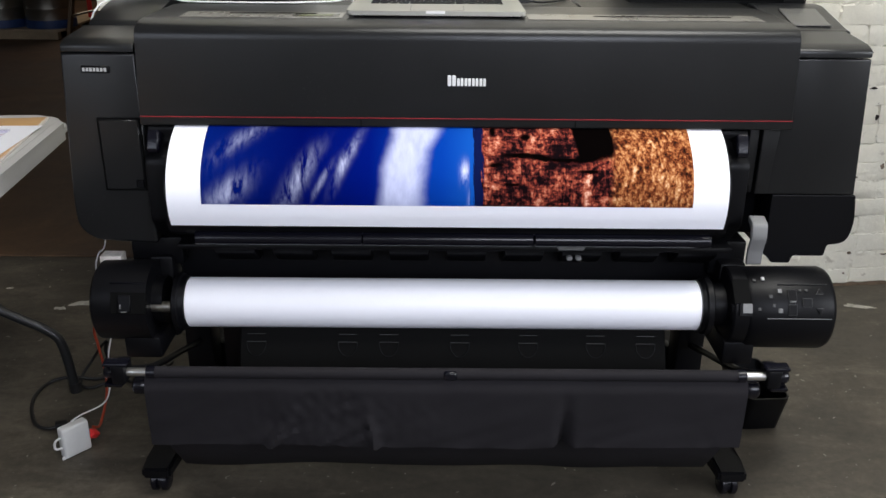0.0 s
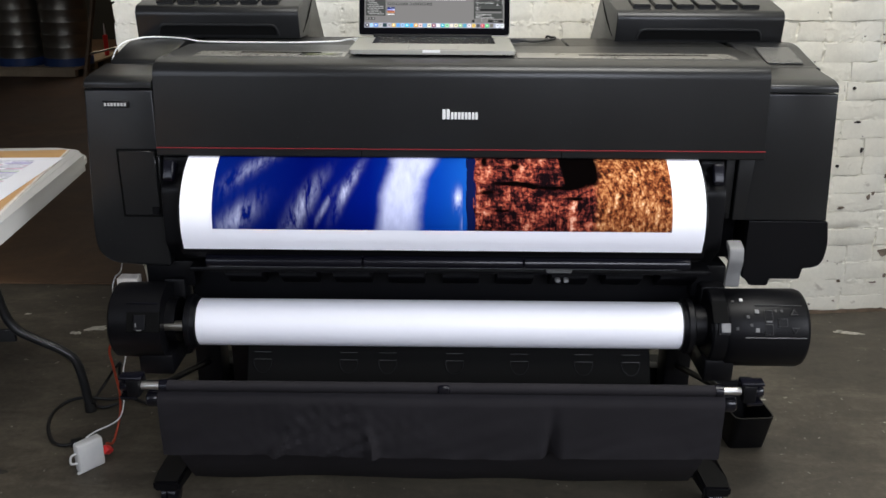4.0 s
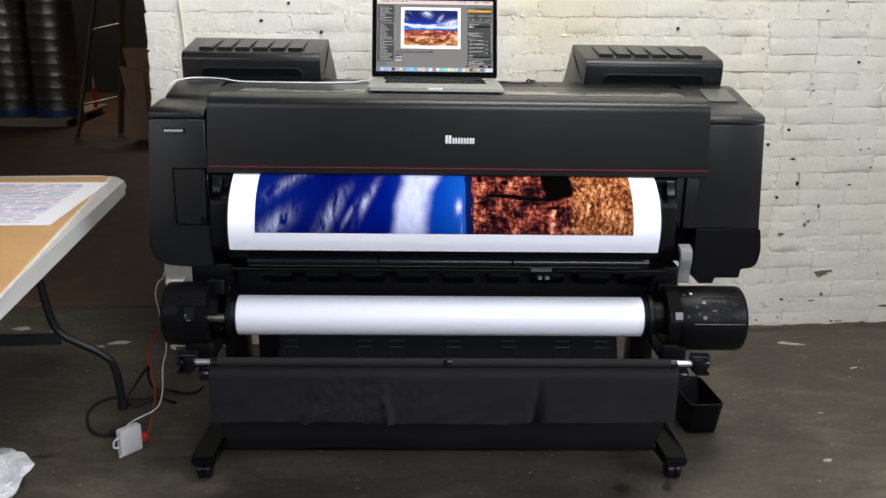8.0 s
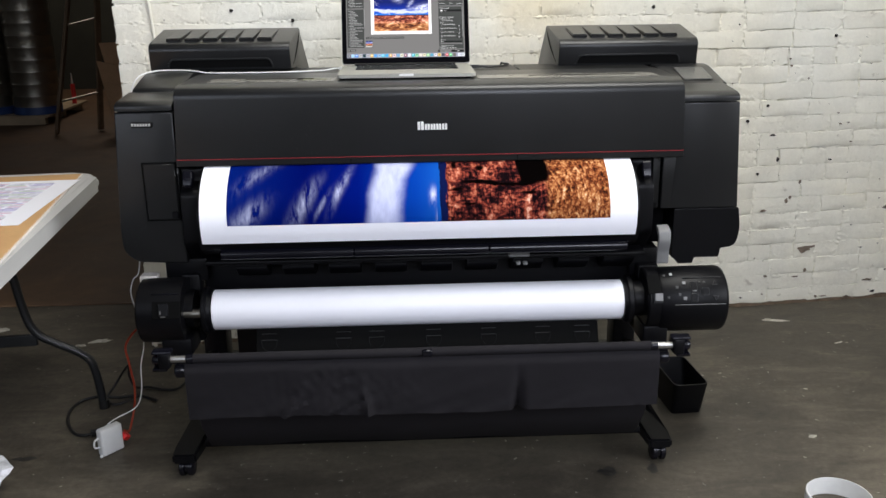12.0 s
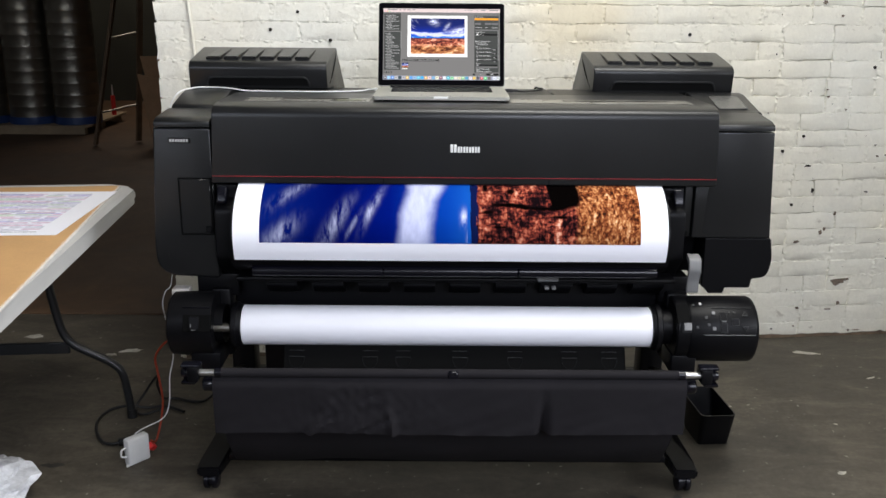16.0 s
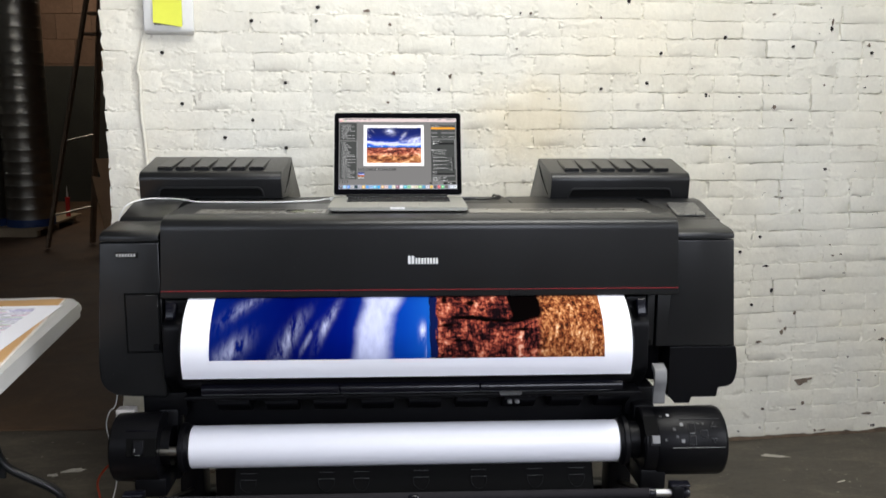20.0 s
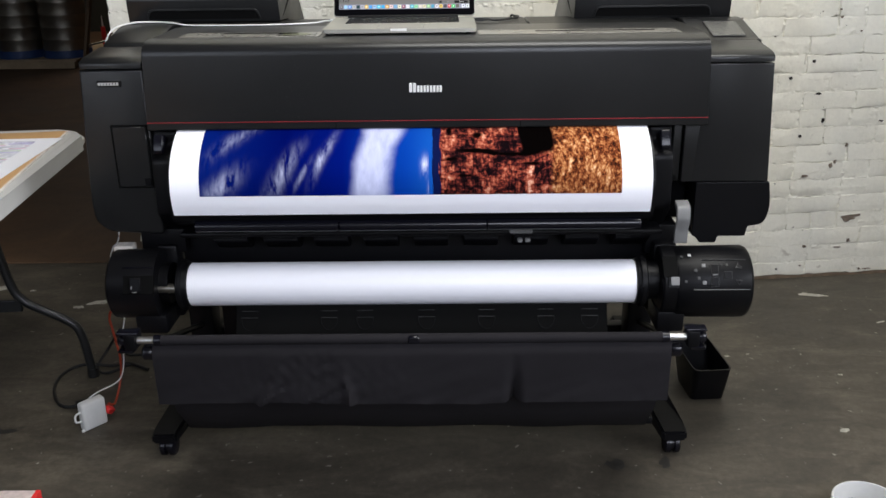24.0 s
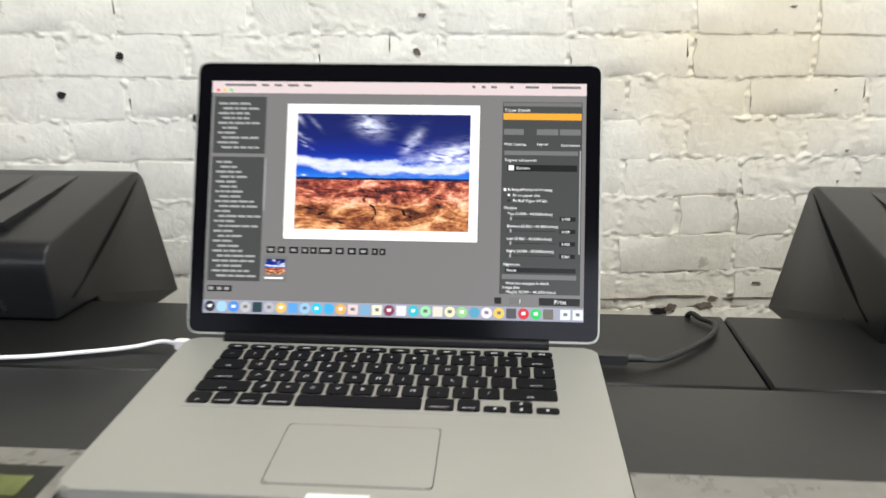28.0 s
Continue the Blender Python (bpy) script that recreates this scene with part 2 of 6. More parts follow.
    if fine != 1.0:
        spots = [(0.60, 0.76, 0.012, 0.05, 0.1), (0.66, 0.70, 0.030, 0.022, 1.2), (0.71, 0.62, 0.022, 0.030, -0.6), (0.75, 0.60, 0.022, 0.020, 0.8), (0.79, 0.66, 0.020, 0.030, 0.5), (0.84, 0.70, 0.035, 0.022, 1.4), (0.90, 0.68, 0.030, 0.020, -1.0), (0.84, 0.94, 0.040, 0.025, 0.9),
                 (0.88, 1.00, 0.025, 0.040, 0.4), (0.82, 0.12, 0.020, 0.10, 0.2), (0.87, 0.22, 0.020, 0.06, -0.3), (0.66, 0.30, 0.010, 0.14, 0.05), (0.63, 1.15, 0.010, 0.16, -0.05), (0.72, 1.25, 0.012, 0.12, 0.1), (0.94, 0.40, 0.015, 0.09, 0.2)]
    for ch, cs, wh, ws, slant in spots:
        dark = mathn(nt, "ADD", dark, mathn(nt, "MULTIPLY", blob(ch, cs, wh, ws, slant), 0.72))
    hole_f = ramp_node(nt, [(0.50, (0, 0, 0)), (0.66, (1, 1, 1))])
    nt.links.new(plus(dark, about(mid, 0.5), about(grit, 0.9 if fine == 1.0 else 0.3)), hole_f.inputs[0])
    land = mixn(nt, hole_f.outputs[0], land, (0.0015, 0.001, 0.001))
    edge = mathn(nt, "ADD", h, mathn(nt, "MULTIPLY", mathn(nt, "SUBTRACT", big, 0.5), 0.02))
    horizon = mixn(nt, mathn(nt, "GREATER_THAN", edge, 0.553), sky_c, (0.004, 0.008, 0.05))
    return mixn(nt, mathn(nt, "GREATER_THAN", edge, 0.572), horizon, land)


def print_material():
    m = bpy.data.materials.new("printed_photo")
    m.use_nodes = True
    nt = m.node_tree
    b = nt.nodes["Principled BSDF"]
    uv = nt.nodes.new("ShaderNodeUVMap").outputs[0]
    sep = nt.nodes.new("ShaderNodeSeparateXYZ")
    nt.links.new(uv, sep.inputs[0])
    nt.links.new(picture_colour(nt, sep.outputs[0], sep.outputs[1]), b.inputs["Base Color"])
    b.inputs["Roughness"].default_value = 0.4
    b.inputs["Specular IOR Level"].default_value = 0.0
    return m


def screen_material():
    m = bpy.data.materials.new("photo_on_screen")
    m.use_nodes = True
    nt = m.node_tree
    b = nt.nodes["Principled BSDF"]
    uv = nt.nodes.new("ShaderNodeUVMap").outputs[0]
    sep = nt.nodes.new("ShaderNodeSeparateXYZ")
    nt.links.new(uv, sep.inputs[0])
    h = mathn(nt, "SUBTRACT", 1.0, sep.outputs[1])
    c = picture_colour(nt, h, mathn(nt, "MULTIPLY", sep.outputs[0], 1.5), 0.4)
    b.inputs["Base Color"].default_value = (0.01, 0.01, 0.01, 1)
    b.inputs["Roughness"].default_value = 0.15
    b.inputs["Specular IOR Level"].default_value = 0.06
    nt.links.new(c, b.inputs["Emission Color"])
    b.inputs["Emission Strength"].default_value = SCREEN * 1.35
    return m


SCREEN = 1.3


def glow(name, colour):
    m = bpy.data.materials.new(name)
    m.use_nodes = True
    b = m.node_tree.nodes["Principled BSDF"]
    b.inputs["Base Color"].default_value = (0.01, 0.01, 0.01, 1)
    b.inputs["Roughness"].default_value = 0.2
    b.inputs["Specular IOR Level"].default_value = 0.06
    b.inputs["Emission Color"].default_value = (*colour, 1)
    b.inputs["Emission Strength"].default_value = SCREEN
    return m


M = {}
M["charcoal"] = mat("charcoal_plastic", (0.0090, 0.0092, 0.0097), 0.32, spec=0.40, vary=0.16, scale=5, grain=520, bump=0.25, bump_dist=0.0006, rough_vary=0.06)


def dusty(m):
    """Light dust specks and rubbed scuffs in loose patches."""
    nt = m.node_tree
    b = nt.nodes["Principled BSDF"]
    src = b.inputs["Base Color"].links[0].from_socket
    geo = nt.nodes.new("ShaderNodeNewGeometry").outputs["Position"]
    speck = ramp_node(nt, [(0.64, (0, 0, 0)), (0.72, (1, 1, 1))])
    nt.links.new(noisen(nt, geo, 130, 3, 0.6, 0.5), speck.inputs[0])
    patch = ramp_node(nt, [(0.50, (0, 0, 0)), (0.66, (1, 1, 1))])
    nt.links.new(noisen(nt, geo, 4.5, 3, 0.6), patch.inputs[0])
    nt.links.new(mixn(nt, mathn(nt, "MULTIPLY", mathn(nt, "MULTIPLY", speck.outputs[0], patch.outputs[0]), 0.35), src, (0.10, 0.10, 0.095)), b.inputs["Base Color"])


dusty(M["charcoal"])
M["charcoal_top"] = mat("charcoal_top_plastic", (0.0070, 0.0070, 0.0069), 0.40, spec=0.24, vary=0.12, scale=4, grain=900, bump=0.25, bump_dist=0.0006)
M["black"] = mat("black_plastic", (0.0026, 0.0026, 0.0034), 0.42, spec=0.17, vary=0.1, scale=5, grain=500, bump=0.15, bump_dist=0.0005)
M["gloss"] = mat("black_gloss_plastic", (0.003, 0.003, 0.006), 0.25, spec=0.4, vary=0.1, scale=6, grain=300, bump=0.04, bump_dist=0.0005)
M["groove"] = mat("dark_gap", (0.003, 0.003, 0.003), 0.8, spec=0.08, vary=0.1, bump=0)
M["red"] = mat("red_line", (0.22, 0.008, 0.012), 0.5, vary=0.05, bump=0)
M["badge"] = mat("white_badge_enamel", (0.78, 0.78, 0.76), 0.3, vary=0.04, bump=0)
M["paper"] = mat("white_photo_paper", (0.925, 0.925, 0.99), 0.33, vary=0.012, scale=4, grain=200, bump=0.02)
M["core"] = mat("grey_core_edge", (0.45, 0.45, 0.44), 0.6, vary=0.1)
M["steel"] = mat("brushed_steel", (0.55, 0.54, 0.52), 0.35, metal=1.0, vary=0.08, grain=300, bump=0.05)
M["grey"] = mat("grey_lever_plastic", (0.165, 0.165, 0.165), 0.45, vary=0.05)
M["dim"] = mat("dark_grey_marking", (0.035, 0.035, 0.035), 0.5, vary=0.05, bump=0)
M["cloth"] = mat("black_basket_cloth", (0.0112, 0.0101, 0.0120), 0.85, spec=0.2, vary=0.12, scale=9, grain=1400, bump=0.4, bump_dist=0.0006)
M["lcd"] = mat("grey_touch_screen", (0.07, 0.07, 0.067), 0.25, vary=0.05, bump=0)
M["alu"] = mat("silver_aluminium", (0.36, 0.355, 0.315), 0.5, metal=0.45, vary=0.03, grain=900, bump=0.03)
M["key"] = mat("black_key", (0.004, 0.004, 0.005), 0.5, spec=0.12, vary=0.05, bump=0)
M["legend"] = mat("white_key_legend", (0.7, 0.7, 0.7), 0.5, vary=0.02, bump=0)
M["bezel"] = mat("black_glass_bezel", (0.003, 0.003, 0.004), 0.12, vary=0.02, bump=0, spec=0.06)
M["film"] = mat("dark_glossy_film", (0.004, 0.004, 0.004), 0.22, vary=0.1, scale=20, grain=60, bump=0.05, spec=0.3)
M["strip"] = mat("smoky_clear_strip", (0.155, 0.147, 0.130), 0.28, vary=0.16, scale=14, grain=90, bump=0.12, spec=0.6)
M["label"] = mat("faded_label", (0.08, 0.095, 0.022), 0.25, vary=0.2, scale=30, bump=0)
M["brick"] = mat("white_painted_brick", (0.80, 0.775, 0.70), 0.55, vary=0.05, scale=5, grain=70, bump=0.15, bump_dist=0.005, piece=0.06)
M["mortar"] = mat("white_painted_mortar", (0.78, 0.755, 0.68), 0.58, vary=0.07, scale=5, grain=70, bump=0.15, bump_dist=0.005)


def tone(m, amount):
    """Slow warm and cool patches of old paint, and one yellowed patch behind the printer's right half."""
    nt = m.node_tree
    b = nt.nodes["Principled BSDF"]
    link = b.inputs["Base Color"].links[0]
    src = link.from_socket
    geo = nt.nodes.new("ShaderNodeNewGeometry").outputs["Position"]
    n = noisen(nt, geo, 0.9, 4, 0.6)
    r = ramp_node(nt, [(0.35, (0.97, 0.985, 0.985)), (0.65, (1.0, 0.975, 0.90))])
    nt.links.new(n, r.inputs[0])
    col = mixn(nt, amount, src, r.outputs[0], "MULTIPLY")
    d = nt.nodes.new("ShaderNodeVectorMath")
    d.operation = "DISTANCE"
    nt.links.new(mapn(nt, geo, (1.0, 0.0, 1.5)), d.inputs[0])
    d.inputs[1].default_value = (0.47, 0.0, 1.97)
    ragged = mathn(nt, "ADD", d.outputs["Value"], mathn(nt, "MULTIPLY", mathn(nt, "SUBTRACT", noisen(nt, geo, 9, 3), 0.5), 0.22))
    spot = ramp_node(nt, [(0.10, (1, 1, 1)), (0.30, (0, 0, 0))])
    nt.links.new(ragged, spot.inputs[0])
    col = mixn(nt, mathn(nt, "MULTIPLY", spot.outputs[0], 0.55), col, (0.72, 0.61, 0.40))
    grime = ramp_node(nt, [(0.27, (1, 1, 1)), (0.33, (0, 0, 0))])
    nt.links.new(noisen(nt, geo, 16, 4, 0.6), grime.inputs[0])
    col = mixn(nt, mathn(nt, "MULTIPLY", grime.outputs[0], 0.45), col, (0.26, 0.22, 0.17))
    nt.links.new(col, b.inputs["Base Color"])


def lumps(m):
    """Lumps of many coats of paint: slow swellings under the grain."""
    nt = m.node_tree
    fine = [n for n in nt.nodes if n.bl_idname == "ShaderNodeBump"][0]
    geo = nt.nodes.new("ShaderNodeNewGeometry").outputs["Position"]
    swell = noisen(nt, geo, 19, 7, 0.68, 0.5)
    bp = nt.nodes.new("ShaderNodeBump")
    bp.inputs["Strength"].default_value, bp.inputs["Distance"].default_value = 0.32, 0.011
    nt.links.new(swell, bp.inputs["Height"])
    ridge = nt.nodes.new("ShaderNodeTexNoise")
    ridge.noise_type = "RIDGED_MULTIFRACTAL"
    ridge.inputs["Scale"].default_value, ridge.inputs["Detail"].default_value = 17.0, 6.0
    ridge.inputs["Distortion"].default_value = 0.6
    nt.links.new(geo, ridge.inputs["Vector"])
    br = nt.nodes.new("ShaderNodeBump")
    br.inputs["Strength"].default_value, br.inputs["Distance"].default_value = 0.26, 0.006
    nt.links.new(ridge.outputs["Fac"], br.inputs["Height"])
    nt.links.new(br.outputs[0], bp.inputs["Normal"])
    nt.links.new(bp.outputs[0], fine.inputs["Normal"])


lumps(M["brick"])
lumps(M["mortar"])
tone(M["brick"], 1.0)
tone(M["mortar"], 1.0)
M["hole"] = mat("dark_anchor_hole", (0.012, 0.009, 0.008), 0.9, vary=0.3, bump=0)
M["chip"] = mat("bare_brick_chip", (0.17, 0.135, 0.105), 0.9, vary=0.3, scale=30, bump=0.4)
M["white"] = mat("white_plastic", (0.74, 0.74, 0.72), 0.4, vary=0.04, bump=0.03)
# room shell out of view: grey chosen to hold bounced fill light down
M["low_bounce_wall"] = mat("low_bounce_grey", (0.20, 0.195, 0.185), 0.8, vary=0.06, grain=30, bump=0.2)
M["yellow"] = mat("yellow_note_paper", (0.74, 0.77, 0.08), 0.7, vary=0.03, bump=0)
M["orange"] = mat("orange_cord_rubber", (0.36, 0.045, 0.016), 0.5, vary=0.1, bump=0)
M["redled"] = mat("red_plug", (0.75, 0.03, 0.03), 0.35, vary=0.05, bump=0)
M["cord"] = mat("black_cord_rubber", (0.008, 0.008, 0.008), 0.5, vary=0.1, bump=0)
M["table"] = mat("white_moulded_table", (0.47, 0.465, 0.45), 0.5, vary=0.05, grain=400, bump=0.2)
M["card"] = mat("tan_cardboard", (0.50, 0.29, 0.12), 0.85, vary=0.08, scale=5, grain=180, bump=0.1)
M["cardedge"] = mat("pale_cardboard_edge", (0.66, 0.62, 0.57), 0.85, vary=0.14, scale=60, grain=300, bump=0.3)
M["tube"] = mat("black_painted_tube", (0.012, 0.013, 0.014), 0.35, vary=0.1, bump=0.05)
M["wood"] = mat("worn_wood", (0.13, 0.085, 0.05), 0.7, vary=0.2, scale=8, grain=90, bump=0.2)
M["pallet"] = mat("plywood_pallet", (0.34, 0.26, 0.17), 0.75, vary=0.15, scale=6, grain=60, bump=0.2)
M["duct"] = mat("galvanised_duct", (0.30, 0.285, 0.25), 0.34, metal=0.95, vary=0.12, scale=6, grain=80, bump=0.02)
M["blue"] = mat("blue_duct_cap", (0.02, 0.05, 0.16), 0.5, vary=0.1, bump=0)
M["brown_card"] = mat("brown_cardboard", (0.40, 0.24, 0.13), 0.85, vary=0.12, scale=6, bump=0.1)
M["block"] = mat("brown_block_wall", (0.20, 0.12, 0.075), 0.85, vary=0.15, scale=2, grain=30, bump=0.4, piece=0.2)
M["foam"] = mat("clear_bubble_plastic", (0.62, 0.63, 0.66), 0.25, vary=0.15, scale=30, grain=90, bump=0.5)
M["photo"] = print_material()
M["screen_photo"] = screen_material()


def floor_material(name, colour, boards=False):
    m = bpy.data.materials.new(name)
    m.use_nodes = True
    nt = m.node_tree
    b = nt.nodes["Principled BSDF"]
    geo = nt.nodes.new("ShaderNodeNewGeometry").outputs["Position"]
    cloud = noisen(nt, geo, 1.1, 6, 0.62, 0.5)
    patch = noisen(nt, mapn(nt, geo, (1.0, 1.0 if boards else 2.6, 1.0)), 3.7, 7, 0.68, 0.8)
    speck = noisen(nt, geo, 48, 7, 0.75)
    k = mathn(nt, "ADD", mathn(nt, "MULTIPLY", cloud, 0.40), mathn(nt, "ADD", mathn(nt, "MULTIPLY", patch, 0.38), mathn(nt, "MULTIPLY", speck, 0.22)))
    d, l = tuple(c * (0.62 if boards else 0.45) for c in colour), tuple(c * (1.5 if boards else 2.0) for c in colour)
    r = ramp_node(nt, [(0.38, d), (0.5, colour), (0.61, l)])
    nt.links.new(k, r.inputs[0])
    col = r.outputs[0]
    # flecks of white paint and dark oil spots
    spots = noisen(nt, geo, 47, 2, 0.5, 0.4)
    fleck = ramp_node(nt, [(0.715, (0, 0, 0)), (0.74, (1, 1, 1))])
    nt.links.new(spots, fleck.inputs[0])
    col = mixn(nt, mathn(nt, "MULTIPLY", fleck.outputs[0], 0.0 if boards else 0.55), col, (0.34, 0.32, 0.28))
    oil = ramp_node(nt, [(0.24, (1, 1, 1)), (0.29, (0, 0, 0))])
    nt.links.new(noisen(nt, mapn(nt, geo, (1, 1, 1), (7.3, 1.9, 0)), 6.0, 3, 0.5), oil.inputs[0])
    col = mixn(nt, mathn(nt, "MULTIPLY", oil.outputs[0], 0.6), col, tuple(c * 0.25 for c in colour))
    nt.links.new(col, b.inputs["Base Color"])
    nt.links.new(mathn(nt, "ADD", 0.42, mathn(nt, "MULTIPLY", cloud, 0.35)), b.inputs["Roughness"])
    bp = nt.nodes.new("ShaderNodeBump")
    bp.inputs["Strength"].default_value, bp.inputs["Distance"].default_value = 0.25, 0.003
    nt.links.new(mathn(nt, "ADD", speck, patch), bp.inputs["Height"])
    nt.links.new(bp.outputs[0], b.inputs["Normal"])
    return m


M["concrete"] = floor_material("stained_concrete", (0.058, 0.049, 0.036))
M["brown_floor"] = floor_material("brown_worn_floor", (0.098, 0.055, 0.028), True)


# ---- building helpers ----
def thing(name, base, label, category, group=""):
    ob = new(name)
    ob.location = base
    ob.empty_display_size = 0.05
    return tagged(ob, label, category, group)


def part(name, bm, material, parent=None, label="", smooth=40):
    """One bmesh as one mesh object; its points are given in world places."""
    me = bpy.data.meshes.new(name)
    bmesh.ops.recalc_face_normals(bm, faces=bm.faces)
    bm.to_mesh(me)
    bm.free()
    me.materials.append(material)
    if smooth:
        me.shade_smooth()
        me.set_sharp_from_angle(angle=radians(smooth))
    ob = new(name, me)
    if parent is not None:
        attach(ob, parent)
    return tagged(ob, label)


def attach(ob, parent):
    ob.parent = parent
    if parent.data is None:
        ob.matrix_parent_inverse = Matrix.Translation(parent.location).inverted()


def box(x0, x1, y0, y1, z0, z1, bevel=0.0, seg=2, m=None, bm=None):
    bm2 = bmesh.new()
    bmesh.ops.create_cube(bm2, size=1.0)
    for v in bm2.verts:
        v.co = Vector((x0 + (v.co.x + 0.5) * (x1 - x0), y0 + (v.co.y + 0.5) * (y1 - y0), z0 + (v.co.z + 0.5) * (z1 - z0)))
    if bevel:
        bmesh.ops.bevel(bm2, geom=list(bm2.edges), offset=bevel, segments=seg, affect="EDGES", profile=0.5)
    if m is not None:
        bm2.transform(m)
    return join(bm, bm2)


def join(bm, bm2):
    if bm is None:
        return bm2
    me = bpy.data.meshes.new("tmp")
    bm2.to_mesh(me)
    bm2.free()
    bm.from_mesh(me)
    bpy.data.meshes.remove(me)
    return bm


def prism(profile, x0, x1, bevel=0.0, seg=2, flare=0.0, zref=0.0, bm=None, m=None):
    """A closed outline of (y, z), pushed from x0 to x1; flare widens it downwards, metres a metre, from the height zref."""
    bm2 = bmesh.new()
    ends = []
    for x, sgn in ((x0, -1), (x1, 1)):
        ends.append([bm2.verts.new((x + sgn * flare * (zref - z), y, z)) for y, z in profile])
    n = len(profile)
    for i in range(n):
        bm2.faces.new((ends[0][i], ends[0][(i + 1) % n], ends[1][(i + 1) % n], ends[1][i]))
    bm2.faces.new(ends[0])
    bm2.faces.new(ends[1][::-1])
    bmesh.ops.recalc_face_normals(bm2, faces=bm2.faces)
    if bevel:
        es = [e for e in bm2.edges if abs(e.verts[0].co.x - e.verts[1].co.x) < 0.3 * abs(x1 - x0)]
        bmesh.ops.bevel(bm2, geom=es, offset=bevel, segments=seg, affect="EDGES", profile=0.5, clamp_overlap=True)
    if m is not None:
        bm2.transform(m)
    return join(bm, bm2)


def rounded(points, radius, n=5):
    """The outline with every corner rounded; radius is one number or one for each corner."""
    out, k = [], len(points)
    for i, p in enumerate(points):
        p, a, b = Vector(p), Vector(points[i - 1]), Vector(points[(i + 1) % k])
        r = radius[i] if isinstance(radius, (list, tuple)) else radius
        if r <= 0:
            out.append(tuple(p))
            continue
        u, w = (a - p), (b - p)
        r = min(r, u.length * 0.49, w.length * 0.49)
        u, w = p + u.normalized() * r, p + w.normalized() * r
        for j in range(n + 1):
            t = j / n
            out.append(tuple(u * (1 - t) ** 2 + p * 2 * t * (1 - t) + w * t * t))
    return out


def lathe(profile, x_axis=True, seg=48, centre=(0, 0, 0), bm=None):
    """Turns an outline of (along, radius) about the x axis (or z) through centre; ends are closed where the radius is 0."""
    bm2 = bmesh.new()
    rings = []
    c = Vector(centre)
    for a, r in profile:
        if r < 1e-6:
            p = Vector((a, 0, 0)) if x_axis else Vector((0, 0, a))
            rings.append([bm2.verts.new(c + p)])
        else:
            ring = []
            for i in range(seg):
                t = 2 * math.pi * i / seg
                p = Vector((a, r * math.cos(t), r * math.sin(t))) if x_axis else Vector((r * math.cos(t), r * math.sin(t), a))
                ring.append(bm2.verts.new(c + p))
            rings.append(ring)
    for a, b in zip(rings, rings[1:]):
        for i in range(seg):
            j = (i + 1) % seg
            vs = [a[i % len(a)], a[j % len(a)], b[j % len(b)], b[i % len(b)]]
            vs = list(dict.fromkeys(vs))
            if len(vs) > 2:
                bm2.faces.new(vs)
    return join(bm, bm2)


def spline(points, n=8):
    out = []
    pts = [Vector(p) for p in points]
    for i in range(len(pts) - 1):
        p0, p1, p2, p3 = pts[max(i - 1, 0)], pts[i], pts[i + 1], pts[min(i + 2, len(pts) - 1)]
        for j in range(n):
            t = j / n
            out.append(0.5 * ((2 * p1) + (p2 - p0) * t + (2 * p0 - 5 * p1 + 4 * p2 - p3) * t * t + (3 * p1 - p0 - 3 * p2 + p3) * t ** 3))
    out.append(pts[-1])
    return out


def tube(points, r, seg=10, n=8, bm=None, curve=True):
    pts = spline(points, n) if curve else [Vector(p) for p in points]
    bm2 = bmesh.new()
    rings = []
    up = Vector((0, 0, 1))
    for i, p in enumerate(pts):
        d = (pts[min(i + 1, len(pts) - 1)] - pts[max(i - 1, 0)]).normalized()
        a = d.cross(up)
        if a.length < 1e-3:
            a = d.cross(Vector((0, 1, 0)))
        a.normalize()
        b = a.cross(d).normalized()
        up = b
        rings.append([bm2.verts.new(p + r * (math.cos(2 * math.pi * k / seg) * a + math.sin(2 * math.pi * k / seg) * b)) for k in range(seg)])
    for a, b in zip(rings, rings[1:]):
        for i in range(seg):
            bm2.faces.new((a[i], a[(i + 1) % seg], b[(i + 1) % seg], b[i]))
    bm2.faces.new(rings[0])
    bm2.faces.new(rings[-1][::-1])
    return join(bm, bm2)


def sheet(rows, thick=0.0, bm=None):
    """A surface through rows of points, all rows of one length, with a little thickness."""
    bm2 = bmesh.new()
    vs = [[bm2.verts.new(p) for p in row] for row in rows]
    for a, b in zip(vs, vs[1:]):
        for i in range(len(a) - 1):
            bm2.faces.new((a[i], a[i + 1], b[i + 1], b[i]))
    if thick:
        bmesh.ops.recalc_face_normals(bm2, faces=bm2.faces)
        bmesh.ops.solidify(bm2, geom=list(bm2.faces), thickness=thick)
    return join(bm, bm2)


def words(name, body, size, material, parent, m, align="LEFT", wide=1.0):
    """Raised lettering in the built-in font, as a mesh, lying in the plane of m."""
    cu = bpy.data.curves.new("letters", "FONT")
    cu.body, cu.size, cu.align_x, cu.resolution_u = body, size, align, 2
    tmp = bpy.data.objects.new("letters", cu)
    scene.collection.objects.link(tmp)
    me = bpy.data.meshes.new_from_object(tmp.evaluated_get(bpy.context.evaluated_depsgraph_get()))
    bpy.data.objects.remove(tmp)
    bpy.data.curves.remove(cu)
    me.transform(m @ Matrix.Diagonal((wide, 1, 1, 1)))
    me.materials.clear()
    me.materials.append(material)
    ob = new(name, me)
    if parent is not None:
        attach(ob, parent)
    return ob


# ---- the room ----
WALL_TURN, WALL_Y = 6.2, 1.065
WALL = pose(0, WALL_Y, 0, 0, 0, WALL_TURN)


